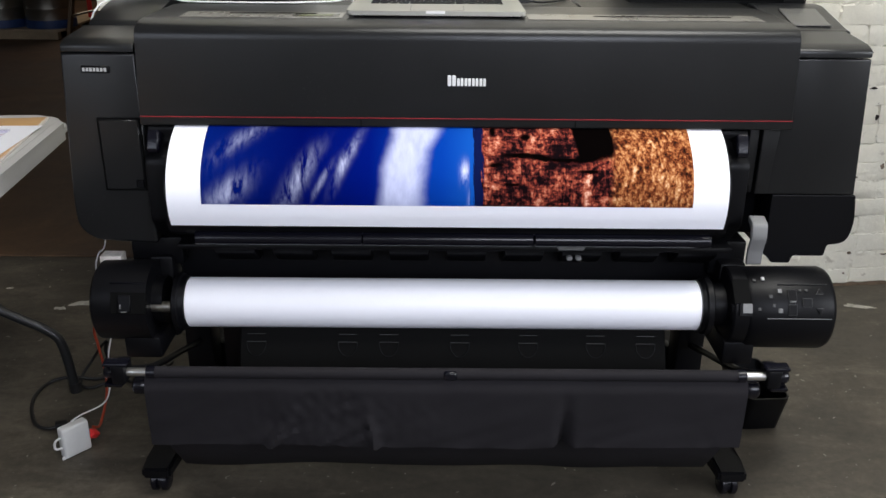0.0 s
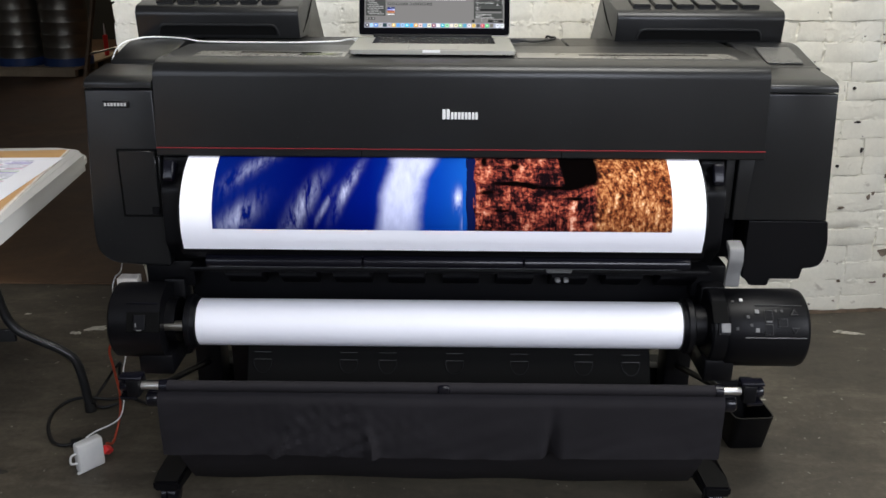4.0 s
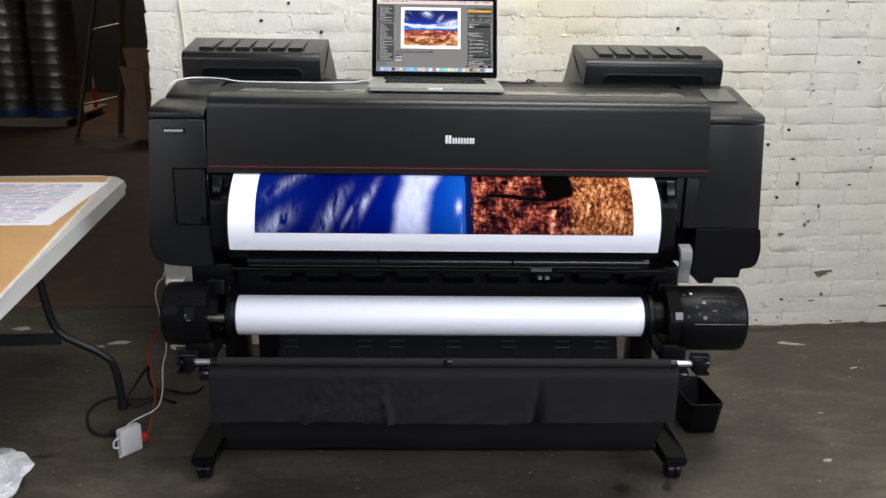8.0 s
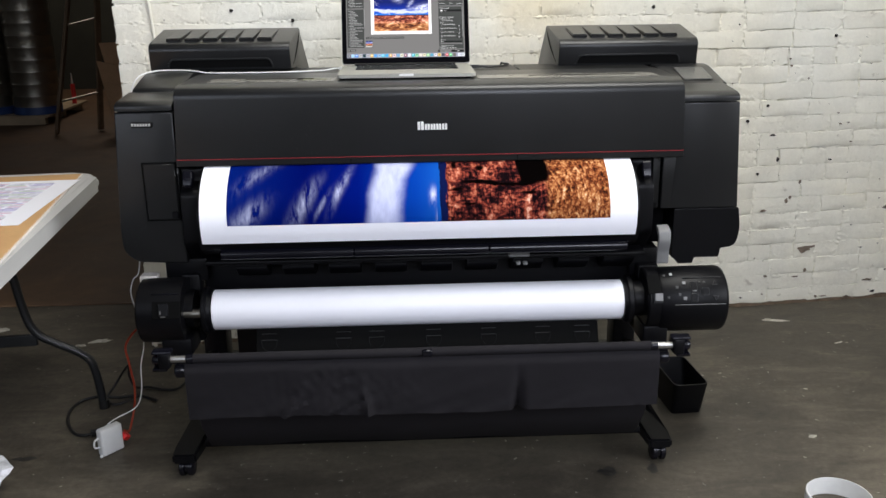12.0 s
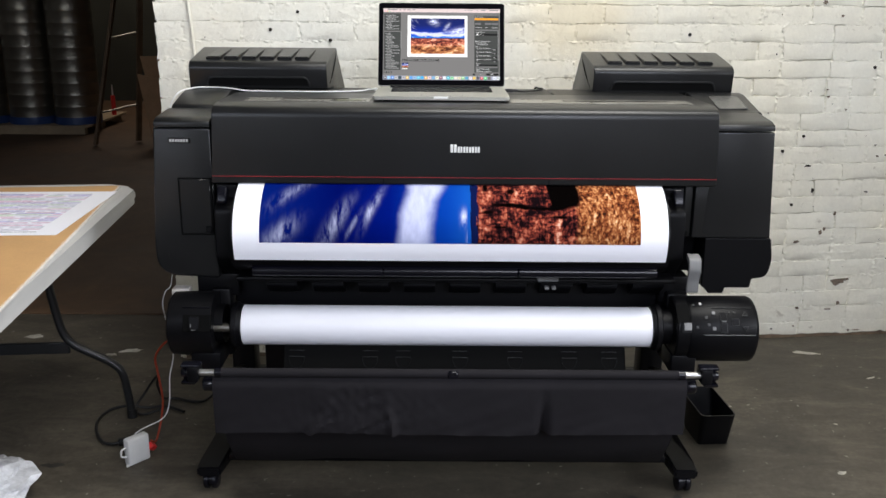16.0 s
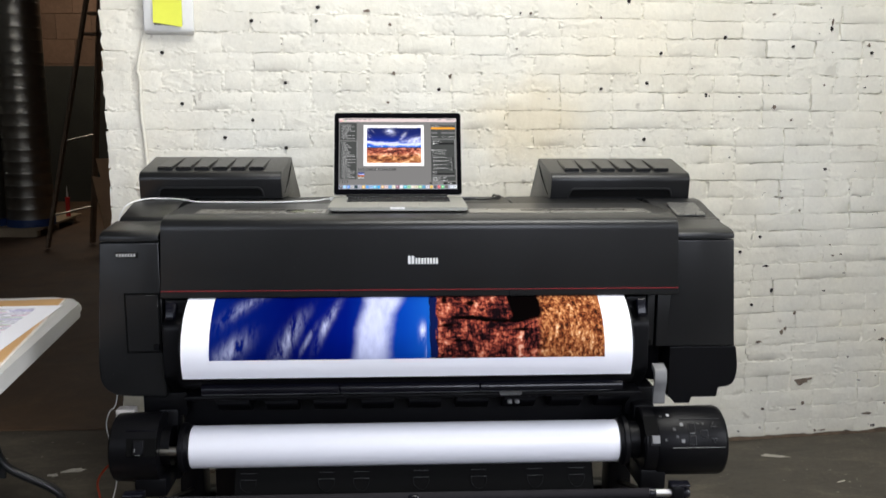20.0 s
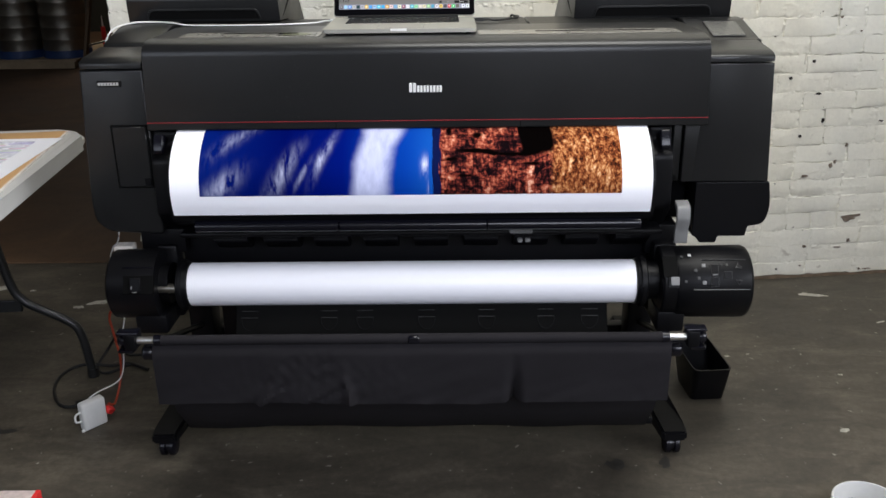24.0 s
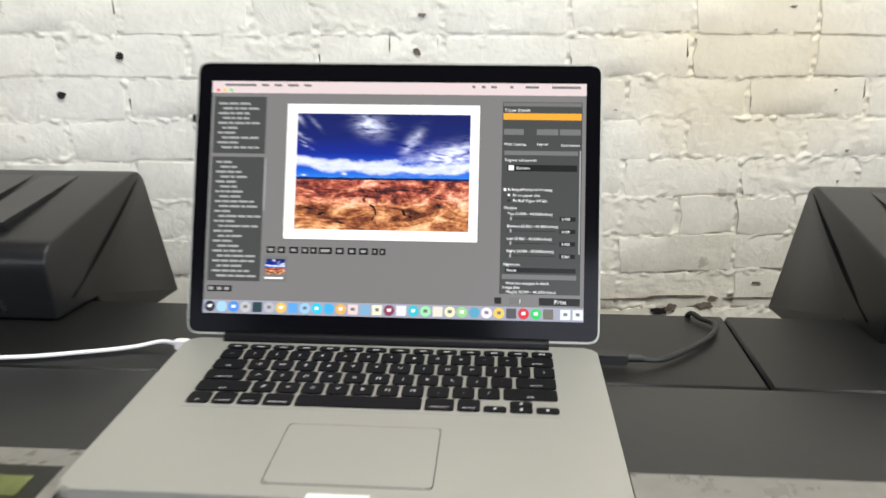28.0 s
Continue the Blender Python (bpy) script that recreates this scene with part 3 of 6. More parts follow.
def wall_slab(name, x0, x1, y0, y1, z0, z1, material, label):
    return tagged(part(name, box(x0, x1, y0, y1, z0, z1), material, None, smooth=0), label, "wall", kind="structure")


tagged(part("floor", box(-7, 4.6, -5.0, 10.0, -0.2, 0.0), M["concrete"], smooth=0), "stained grey concrete workshop floor", "floor", kind="structure")
tagged(part("floor_back", box(-6.9, 1.6, 1.44, 9.9, -0.02, 0.006, 0.002, 1), M["brown_floor"], smooth=0), "dark brown worn floor of the back room", "floor", kind="structure")
roof = box(-7.2, 4.8, -5.2, -1.2, 3.7, 3.9)
roof = box(-7.2, 4.8, 0.3, 7.8, 3.7, 3.9, bm=roof)
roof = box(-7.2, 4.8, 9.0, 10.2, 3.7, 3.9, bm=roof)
# these leave an opening, out of view, round the added back-room fill lamp
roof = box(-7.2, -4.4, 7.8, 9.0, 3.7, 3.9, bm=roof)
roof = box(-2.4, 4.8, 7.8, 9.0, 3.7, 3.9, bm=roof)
roof = box(-7.2, -0.30, -1.2, 0.3, 3.7, 3.9, bm=roof)
roof = box(1.80, 4.8, -1.2, 0.3, 3.7, 3.9, bm=roof)
tagged(part("ceiling", roof, M["low_bounce_wall"], smooth=0), "plain unseen ceiling, toned grey to cut bounce, with a skylight and a fill-lamp opening", "ceiling", kind="structure")
wall_slab("wall_west", -7.2, -7.0, -5.2, 10.2, 0, 3.7, M["low_bounce_wall"], "plain unseen side wall, toned grey to cut bounce")
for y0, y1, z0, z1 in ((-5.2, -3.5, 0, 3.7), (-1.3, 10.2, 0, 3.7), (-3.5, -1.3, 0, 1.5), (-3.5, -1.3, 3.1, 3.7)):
    wall_slab("wall_east", 4.6, 4.8, y0, y1, z0, z1, M["low_bounce_wall"], "plain unseen wall round a side window, toned grey to cut bounce")
# unseen wall, added to keep side-window light off the brickwork at the right
wall_slab("wall_side", 2.30, 2.45, -0.80, 1.32, 0, 3.7, M["low_bounce_wall"], "plain unseen wall added to shade the bay's right end")
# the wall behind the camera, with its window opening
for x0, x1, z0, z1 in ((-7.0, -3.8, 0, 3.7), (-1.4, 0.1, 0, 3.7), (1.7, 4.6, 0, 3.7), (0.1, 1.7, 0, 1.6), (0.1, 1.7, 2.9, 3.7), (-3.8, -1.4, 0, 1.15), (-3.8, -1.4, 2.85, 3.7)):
    wall_slab("wall_south", x0, x1, -3.8, -3.6, z0, z1, M["low_bounce_wall"], "plain unseen wall beside the window, toned grey to cut bounce")
# the dark end of the back room
wall_slab("wall_north", -7.0, 4.6, 9.9, 10.1, 0, 3.7, M["block"], "brown block wall at the back room's end")
NORTH = bpy.data.objects["wall_north"]
blk = {}
for c, (z0, z1) in enumerate(((1.50, 1.825), (1.83, 2.145), (2.15, 2.475), (2.48, 2.80), (2.805, 3.13), (3.135, 3.46))):
    x = -5.9 + (0.23 if c % 2 else 0.0)
    while x < -1.6:
        if c not in blk:
            bm = box(0, 0.455, -0.012, 0.05, 0, z1 - z0, 0.004, 1)
            blk[c] = bpy.data.meshes.new("block")
            bm.to_mesh(blk[c])
            bm.free()
            blk[c].materials.append(M["block"])
        ob = new("block", blk[c])
        ob.parent = NORTH
        ob.matrix_basis = pose(x, 9.9, z0)
        x += 0.46
wall_slab("wall_partition", 1.9, 2.1, 1.9, 9.9, 0, 3.7, M["block"], "plain dark wall closing the back room")

# the white brick wall behind the printer: a mortar core and its bricks
core = box(-1.04, 4.75, 0.022, 0.30, 0, 3.7, m=WALL)
brick_wall = tagged(part("wall_brick", core, M["mortar"], smooth=0), "white painted old brick wall with holes", "wall", kind="structure")


# ---- the printer ----
PRN = thing("large_format_printer", (0.036, 0.30, 0.62), "charcoal wide-format inkjet printer with a red trim line", "printer")


def front_prism(outline, y0, y1, bevel=0.008, seg=3):
    """A closed outline of (x, z) as seen from the front, pushed back from y0 to y1, with a soft front edge."""
    bm = bmesh.new()
    a = [bm.verts.new((x, y0, z)) for x, z in outline]
    b = [bm.verts.new((x, y1, z)) for x, z in outline]
    n = len(outline)
    for i in range(n):
        bm.faces.new((a[i], a[(i + 1) % n], b[(i + 1) % n], b[i]))
    face = bm.faces.new(a)
    bm.faces.new(b[::-1])
    bmesh.ops.recalc_face_normals(bm, faces=bm.faces)
    if bevel:
        bmesh.ops.bevel(bm, geom=list(face.edges), offset=bevel, segments=seg, affect="EDGES", profile=0.5, clamp_overlap=True)
    bmesh.ops.triangulate(bm, faces=[f for f in bm.faces if len(f.verts) > 4])
    return bm


LEFT_OUTLINE = rounded([(-0.632, 1.045), (-0.7825, 1.045), (-0.8035, 0.72), (-0.800, 0.668), (-0.768, 0.640), (-0.632, 0.632)], [0, 0, 0.05, 0.04, 0.03, 0.01], 5)
RIGHT_LOW = rounded([(0.696, 0.7555), (0.876, 0.7555), (0.885, 0.69), (0.874, 0.645), (0.834, 0.640), (0.830, 0.614), (0.762, 0.614), (0.757, 0.597), (0.717, 0.597), (0.708, 0.612), (0.696, 0.616)], [0.004, 0.006, 0.03, 0.03, 0.004, 0.006, 0.003, 0.004, 0.004, 0.01, 0.01], 4)


# core between the two side boxes
part("body", box(-0.62, 0.69, 0.10, 0.46, 0.64, 1.085, 0.008), M["black"], PRN)
# left side box and its cap
part("side_box", front_prism(LEFT_OUTLINE, 0.03, 0.62, 0.012), M["charcoal"], PRN, "matt charcoal side housing")
part("side_cap", prism(rounded([(0.029, 1.048), (0.029, 1.062), (0.052, 1.071), (0.17, 1.081), (0.17, 1.048)], [0.0, 0.008, 0.02, 0.006, 0.0], 5), -0.781, -0.633, 0.006, 2), M["charcoal"], PRN)
part("shoulder", prism(rounded([(0.171, 1.05), (0.171, 1.086), (0.31, 1.117), (0.60, 1.117), (0.60, 1.05)], [0, 0.02, 0.04, 0.01, 0], 4), -0.775, -0.635, 0.008, 2), M["charcoal"], PRN)
door = part("ink_door", box(-0.722, -0.640, 0.022, 0.032, 0.760, 0.910, 0.002, 1), M["charcoal"], PRN, "small charcoal service door")
part("door_gap", box(-0.7255, -0.6365, 0.0245, 0.034, 0.7565, 0.9135), M["groove"], PRN)
part("latch", box(-0.658, -0.641, 0.018, 0.0235, 0.764, 0.782, 0.002, 1), M["black"], door)
# right side box in two storeys, with the gap between them
part("side_box", prism(rounded([(0.03, 1.045), (0.03, 0.757), (0.60, 0.757), (0.60, 1.045)], [0.004, 0.004, 0.01, 0.02], 4), 0.700, 0.853, 0.008, 2, 0.06, 1.045), M["charcoal"], PRN, "matt charcoal side housing")
part("lower_housing", front_prism(RIGHT_LOW, 0.032, 0.60, 0.0025, 2), M["black"], PRN, smooth=22)
part("inner_panel", prism(rounded([(0.031, 0.905), (0.031, 0.757), (0.40, 0.757), (0.40, 0.905)], 0.004, 2), 0.6565, 0.6985, 0.002, 1), M["charcoal"], PRN)
strip_ob = part("inner_strip", prism(rounded([(0.040, 0.905), (0.040, 0.757), (0.40, 0.757), (0.40, 0.905)], 0.004, 2), 0.632, 0.6535, 0.002, 1), M["charcoal"], PRN)
part("strip_hole", box(0.634, 0.646, 0.038, 0.042, 0.760, 0.773), M["groove"], strip_ob)
part("under_bracket", box(-0.70, -0.585, 0.05, 0.40, 0.575, 0.640, 0.006), M["black"], PRN)
part("under_bracket", box(0.585, 0.665, 0.05, 0.40, 0.560, 0.640, 0.006), M["black"], PRN)
part("side_cap", prism(rounded([(0.029, 1.048), (0.029, 1.062), (0.052, 1.071), (0.17, 1.081), (0.17, 1.048)], [0.0, 0.008, 0.02, 0.006, 0.0], 5), 0.699, 0.853, 0.006, 2), M["charcoal"], PRN)
panel = part("control_panel", prism(rounded([(0.171, 1.05), (0.171, 1.080), (0.19, 1.081), (0.335, 1.113), (0.385, 1.114), (0.40, 1.05)], [0, 0.006, 0.01, 0.02, 0.01, 0], 3), 0.704, 0.866, 0.01, 3), M["charcoal"], PRN)
tilt = pose(0, 0.19, 1.081, math.degrees(math.atan2(0.032, 0.145)))
part("touch_screen", box(0.752, 0.836, 0.014, 0.120, 0.0005, 0.0035, 0.001, 1, m=tilt), M["lcd"], panel, "grey unlit touch screen")
# front cover
cov = rounded([(0.0, 0.905), (0.0, 1.10), (0.045, 1.112), (0.288, 1.112), (0.288, 1.085), (0.05, 1.085), (0.03, 0.905)], [0.004, 0.05, 0.03, 0.003, 0.002, 0.02, 0.003], 8)
cover = part("front_cover", prism(cov, -0.619, 0.693, 0.0135, 4, 0.045, 1.09), M["charcoal"], PRN, "charcoal front cover with rounded top edge")
part("red_line", box(-0.626, 0.7005, -0.0022, 0.003, 0.9233, 0.9248), M["red"], cover, "thin red trim line")
for x in (-0.178, 0.258):
    part("seam", box(x, x + 0.0015, -0.0012, 0.003, 0.906, 0.9215), M["groove"], cover)
# rear deck behind the cover, in three plates
for x0, x1 in ((-0.615, -0.115), (-0.1135, 0.298), (0.2995, 0.69)):
    part("deck_plate", box(x0, x1, 0.2915, 0.462, 1.085, 1.111, 0.003, 1), M["charcoal_top"], PRN)
# smoky strip along the top of the cover, stuck on either side of the computer
part("clear_strip", box(-0.548, -0.216, 0.068, 0.150, 1.1118, 1.1135, 0.0006, 1), M["strip"], cover, "smoky clear adhesive strip")
part("clear_strip", box(0.161, 0.640, 0.066, 0.146, 1.1118, 1.1135, 0.0006, 1), M["strip"], cover, "smoky clear adhesive strip")
part("label_plate", box(-0.318, -0.226, 0.082, 0.126, 1.1136, 1.1139), M["film"], cover)
part("strip_label", box(-0.305, -0.240, 0.088, 0.112, 1.1140, 1.1143), M["label"], cover, "faded yellow-green label")
part("strip_slot", box(-0.455, -0.275, 0.119, 0.130, 1.1144, 1.1148), M["groove"], cover)
part("strip_slot", box(0.30, 0.585, 0.108, 0.120, 1.1136, 1.1141), M["groove"], cover)


def ink_cover(x0, x1):
    """One of the two raised ink covers: a sloped lid with ribs, a front with a grip slot."""
    prof = rounded([(0.398, 1.108), (0.386, 1.172), (0.400, 1.187), (0.605, 1.219), (0.625, 1.205), (0.630, 1.06), (0.47, 1.06), (0.47, 1.108)], [0.003, 0.012, 0.015, 0.02, 0.01, 0.003, 0, 0], 4)
    bm = prism(prof, x0, x1, 0.008, 3)
    mid = (x0 + x1) / 2
    for v in bm.verts:
        back = min(1.0, max(0.0, (v.co.y - 0.39) / 0.22))
        low = min(1.0, max(0.0, (1.20 - v.co.z) / 0.13))
        v.co.x += math.copysign(0.006 * back + 0.028 * back * low, v.co.x - mid)
    ob = part("ink_cover", bm, M["charcoal"], PRN, "charcoal ribbed ink tank cover")
    w = x1 - x0
    ang = math.degrees(math.atan2(0.032, 0.205))
    place = pose(0, 0.400, 1.1865, ang)
    n = 6
    for i in range(n):
        a = x0 + 0.045 + i * (w - 0.09) / n
        bm = bmesh.new()
        vs = []
        pitch = (w - 0.09) / n
        for y, dx, top, wide in ((0.022, 0.0, 0.0105, 0.80), (0.185, 0.0, 0.0008, 0.88)):
            for z in (-0.006, top):
                for x in (a + dx, a + dx + pitch * wide):
                    vs.append(bm.verts.new((x, y, z)))
        for f in ((0, 1, 3, 2), (4, 6, 7, 5), (0, 4, 5, 1), (2, 3, 7, 6), (0, 2, 6, 4), (1, 5, 7, 3)):
            bm.faces.new([vs[k] for k in f])
        bmesh.ops.recalc_face_normals(bm, faces=bm.faces)
        bmesh.ops.bevel(bm, geom=list(bm.edges), offset=0.0022, segments=2, affect="EDGES")
        bm.transform(place)
        part("lid_rib", bm, M["charcoal"], ob)
    sx, xe = (1, x1) if x0 < 0 else (-1, x0)
    part("side_seam", tube([(xe + sx * (0.0004 + 0.006 * (0.159 + 0.84 * k) + 0.028 * (0.159 + 0.84 * k) * (0.6 - 0.677 * k)), 0.425 + 0.185 * k, 1.122 + 0.088 * k) for k in (0.0, 0.2, 0.4, 0.6, 0.8, 0.97)], 0.0016, 6), M["groove"], ob)
    slot = rounded([(x0 + 0.052, 1.1165), (x0 + 0.060, 1.142), (x1 - 0.060, 1.142), (x1 - 0.052, 1.1165)], [0.002, 0.014, 0.014, 0.002], 4)
    bm = bmesh.new()
    vs = [bm.verts.new((x, 0.398 - (z - 1.108) * 0.1875 - 0.002, z)) for x, z in slot]
    bm.faces.new(vs)
    part("grip_slot", bm, M["groove"], ob)
    part("slot_lip", tube([(x, 0.398 - (z - 1.108) * 0.1875 - 0.001, z) for x, z in slot], 0.003, 6, curve=False), M["charcoal"], ob)
    return ob


ink_cover(-0.772, -0.362).location = (-0.006, 0.0, 0.005)
ink_cover(0.430, 0.848)

# badge shapes on the cover and the left box
cap_z = 1.0025
lx = -0.002
z0 = cap_z - 0.0118
for x, w, tall in ((0.0, 0.0072, 0.0215), (0.0090, 0.0072, 0.0215), (0.0186, 0.0056, 0.0155), (0.0258, 0.0056, 0.0155), (0.0336, 0.0056, 0.0155), (0.0408, 0.0056, 0.0155), (0.0486, 0.0056, 0.0155), (0.0558, 0.0056, 0.0155), (0.0636, 0.0056, 0.0155), (0.0708, 0.0056, 0.0155)):
    pts = rounded([(lx + x, z0), (lx + x + w, z0), (lx + x + w, z0 + tall), (lx + x, z0 + tall)], 0.0022, 3)
    part("badge_shape", front_prism(pts, -0.003, 0.001, 0.0006, 1), M["badge"], cover, "raised white maker's badge shape")
plate = part("model_plate", box(-0.742, -0.686, 0.0245, 0.030, 1.006, 1.020, 0.001, 1), M["black"], PRN)
for i in range(7):
    part("plate_bar", box(-0.739 + i * 0.0072, -0.7343 + i * 0.0072, 0.0232, 0.0250, 1.0095, 1.0165), M["core"], plate)

# paper outlet: dark cheeks, guide, glossy bar, lower ledges
for x0, x1 in ((-0.628, -0.572), (0.572, 0.628)):
    part("outlet_cheek", prism(rounded([(0.035, 0.90), (0.035, 0.86), (-0.004, 0.835), (-0.008, 0.70), (0.06, 0.635), (0.2, 0.635), (0.2, 0.90)], 0.015, 4), x0, x1, 0.006, 2), M["black"], PRN)
    part("cheek_arm", prism(rounded([(-0.012, 0.90), (-0.03, 0.86), (-0.02, 0.85), (0.03, 0.88)], 0.006, 2), x0 + 0.016, x1 - 0.016, 0.003, 1), M["gloss"], PRN)
part("paper_guide", prism(rounded([(0.06, 0.90), (-0.02, 0.87), (-0.082, 0.80), (-0.075, 0.70), (0.0, 0.665), (0.2, 0.665), (0.2, 0.90)], [0.01, 0.04, 0.05, 0.03, 0.02, 0, 0], 5), -0.5715, 0.5715, 0.0), M["black"], PRN)
for x0, x1 in ((-0.52, -0.176), (-0.174, 0.178), (0.180, 0.545)):
    part("guide_bar", prism(rounded([(-0.064, 0.702), (-0.078, 0.690), (-0.074, 0.672), (-0.04, 0.668), (-0.03, 0.70)], 0.010, 4), x0, x1, 0.002, 1), M["gloss"], PRN, "glossy black guide bar")
part("ledge", box(-0.575, 0.610, -0.02, 0.20, 0.640, 0.652, 0.004), M["black"], PRN)
part("back_plate", box(-0.60, 0.625, 0.075, 0.10, 0.44, 0.642, 0.004), M["black"], PRN)
for i in range(9):
    x = -0.50 + i * 0.125
    part("guide_tooth", prism(rounded([(0.0, 0.640), (0.0, 0.625), (0.05, 0.588), (0.08, 0.588), (0.08, 0.640)], 0.008, 2), x, x + 0.085, 0.004, 1), M["black"], PRN)
clip_ob = part("sheet_clip", box(0.235, 0.292, -0.032, -0.012, 0.648, 0.662, 0.003, 1), M["grey"], PRN, "small grey sliding clip")
for dx in (0.015, 0.034):
    part("clip_mark", box(0.24 + dx, 0.252 + dx, -0.034, -0.018, 0.626, 0.634, 0.002, 1), M["grey"], clip_ob)
# release lever
lev = [(-0.016, 0.728), (-0.05, 0.718), (-0.056, 0.688), (-0.045, 0.658), (-0.045, 0.625), (-0.036, 0.622), (-0.034, 0.656), (-0.044, 0.688), (-0.036, 0.706), (-0.016, 0.714)]
part("release_lever", prism(rounded(lev, 0.008, 3), 0.634, 0.665, 0.003, 2), M["grey"], PRN, "grey release lever")

# ---- roll unit ----
RY, RZ = -0.014, 0.514
UNIT = thing("roll_unit", (0.03, 0.0, 0.40), "black roll feeder unit under the printer with a keypad", "roll feeder")
left_cap = lathe([(-0.755, 0.0), (-0.755, 0.080), (-0.750, 0.086), (-0.700, 0.088), (-0.635, 0.088), (-0.635, 0.0)], True, 56, (0, RY + 0.01, RZ))
part("left_housing", left_cap, M["black"], UNIT)
def on_left(x0, x1, deg, w, h, deep=0.01):
    m = Matrix.Translation((0, RY + 0.01, RZ)) @ Matrix.Rotation(-radians(deg), 4, "X")
    return box(x0, x1, -0.088 - h, -0.088 + deep, -w / 2, w / 2, 0.001, 1, m=m)


part("housing_recess", on_left(-0.708, -0.634, 20, 0.046, 0.0006), M["groove"], UNIT)
part("housing_latch", on_left(-0.690, -0.664, 20, 0.034, 0.006), M["black"], UNIT)
part("latch_pin", on_left(-0.684, -0.672, 9, 0.002, 0.009, 0.0), M["grey"], UNIT, "small steel pin")
part("latch_pin", on_left(-0.686, -0.684, 16, 0.010, 0.009, 0.0), M["grey"], UNIT, "small steel pin")
part("housing_rib", on_left(-0.712, -0.640, 48, 0.003, 0.0025), M["gloss"], UNIT)
part("spindle", lathe([(-0.668, 0.0), (-0.668, 0.0125), (-0.586, 0.0125), (-0.586, 0.0)], True, 24, (0, RY - 0.03, RZ + 0.002)), M["duct"], UNIT, "brushed steel spindle")
part("left_flange", lathe([(-0.588, 0.0), (-0.588, 0.060), (-0.585, 0.064), (-0.576, 0.064), (-0.573, 0.059), (-0.5625, 0.057), (-0.5625, 0.0)], True, 56, (0, RY, RZ)), M["black"], UNIT, "black roll flange")
part("left_hub", lathe([(-0.640, 0.0), (-0.640, 0.052), (-0.612, 0.052), (-0.612, 0.0)], True, 40, (0, RY + 0.012, RZ)), M["black"], UNIT)
part("left_arm", box(-0.66, -0.606, RY + 0.05, 0.10, 0.40, 0.60, 0.010), M["black"], UNIT)
part("right_flange", lathe([(0.5485, 0.0), (0.5485, 0.057), (0.557, 0.059), (0.560, 0.064), (0.571, 0.064), (0.574, 0.060), (0.574, 0.0)], True, 56, (0, RY, RZ)), M["black"], UNIT, "black roll flange")
part("flange_ring", lathe([(0.5478, 0.0535), (0.5478, 0.0558), (0.5484, 0.0558), (0.5484, 0.0535), (0.5478, 0.0535)], True, 56, (0, RY, RZ)), M["grey"], UNIT)
rh = lathe([(0.640, 0.0), (0.640, 0.084), (0.646, 0.089), (0.812, 0.0905), (0.821, 0.087), (0.825, 0.080), (0.825, 0.0)], True, 64, (0, RY + 0.005, RZ - 0.004))
right = part("right_housing", rh, M["black"], UNIT)
part("right_collar", lathe([(0.5745, 0.0), (0.5745, 0.048), (0.604, 0.048), (0.606, 0.082), (0.610, 0.086), (0.640, 0.087), (0.640, 0.0)], True, 56, (0, RY + 0.005, RZ)), M["black"], UNIT)
part("collar_clip", box(0.603, 0.612, RY - 0.072, RY - 0.055, 0.515, 0.548, 0.002, 1), M["black"], UNIT)
part("right_arm", box(0.60, 0.66, RY + 0.03, 0.10, 0.40, 0.60, 0.010), M["black"], UNIT)
part("right_foot", box(0.60, 0.668, RY - 0.06, 0.09, 0.40, 0.455, 0.006), M["black"], UNIT)
part("left_foot", box(-0.70, -0.62, RY - 0.05, 0.09, 0.40, 0.45, 0.006), M["black"], UNIT)


def on_housing(x0, x1, deg, w, h=0.0015):
    """A small block on the right housing's round front at an angle above the middle, w metres tall."""
    a = radians(deg)
    m = Matrix.Translation((0, RY + 0.005, RZ - 0.002)) @ Matrix.Rotation(-a, 4, "X")
    return box(x0, x1, -0.0905 - h, -0.0885, -w / 2, w / 2, 0.0005, 1, m=m)


part("housing_recess", on_housing(0.605, 0.639, 45, 0.055, -0.0005), M["groove"], right)
part("keypad_line", on_housing(0.676, 0.812, 8, 0.0014, 0.0008), M["grey"], right)
part("keypad_line", on_housing(0.700, 0.806, 56, 0.0012, 0.0008), M["dim"], right)
part("keypad_button", on_housing(0.616, 0.642, 20, 0.026, 0.002), M["black"], right)
part("keypad_switch", on_housing(0.621, 0.641, 22, 0.020, 0.006), M["grey"], right, "grey slide switch")
for x0, x1, deg, w in ((0.720, 0.736, 40, 0.022), (0.720, 0.736, 20, 0.022), (0.750, 0.768, 30, 0.017)):
    edge_ob = part("keypad_button", on_housing(x0 - 0.001, x1 + 0.001, deg, w + 0.002, 0.0012), M["dim"], right)
    part("button_face", on_housing(x0, x1, deg, w, 0.002), M["black"], edge_ob)
part("keypad_ridge", on_housing(0.722, 0.734, 31, 0.0025, 0.004), M["grey"], right)
for deg, up in ((45, 1), (19, -1)):
    m = Matrix.Translation((0, RY + 0.005, RZ - 0.002)) @ Matrix.Rotation(-radians(deg), 4, "X")
    for grow, h, mtl in ((1.0, 0.0012, "dim"), (0.76, 0.0018, "black")):
        tri = front_prism([(0.786 - 0.008 * grow, -0.006 * up * grow), (0.786 + 0.008 * grow, -0.006 * up * grow), (0.786, 0.007 * up * grow)][::up], -0.0905 - h, -0.0885, 0)
        tri.transform(m)
        part("arrow_key", tri, M[mtl], right)
for d in (46, 19):
    part("keypad_mark", on_housing(0.698, 0.707, d, 0.009, 0.0012), M["grey"], right, "pale keypad marking")
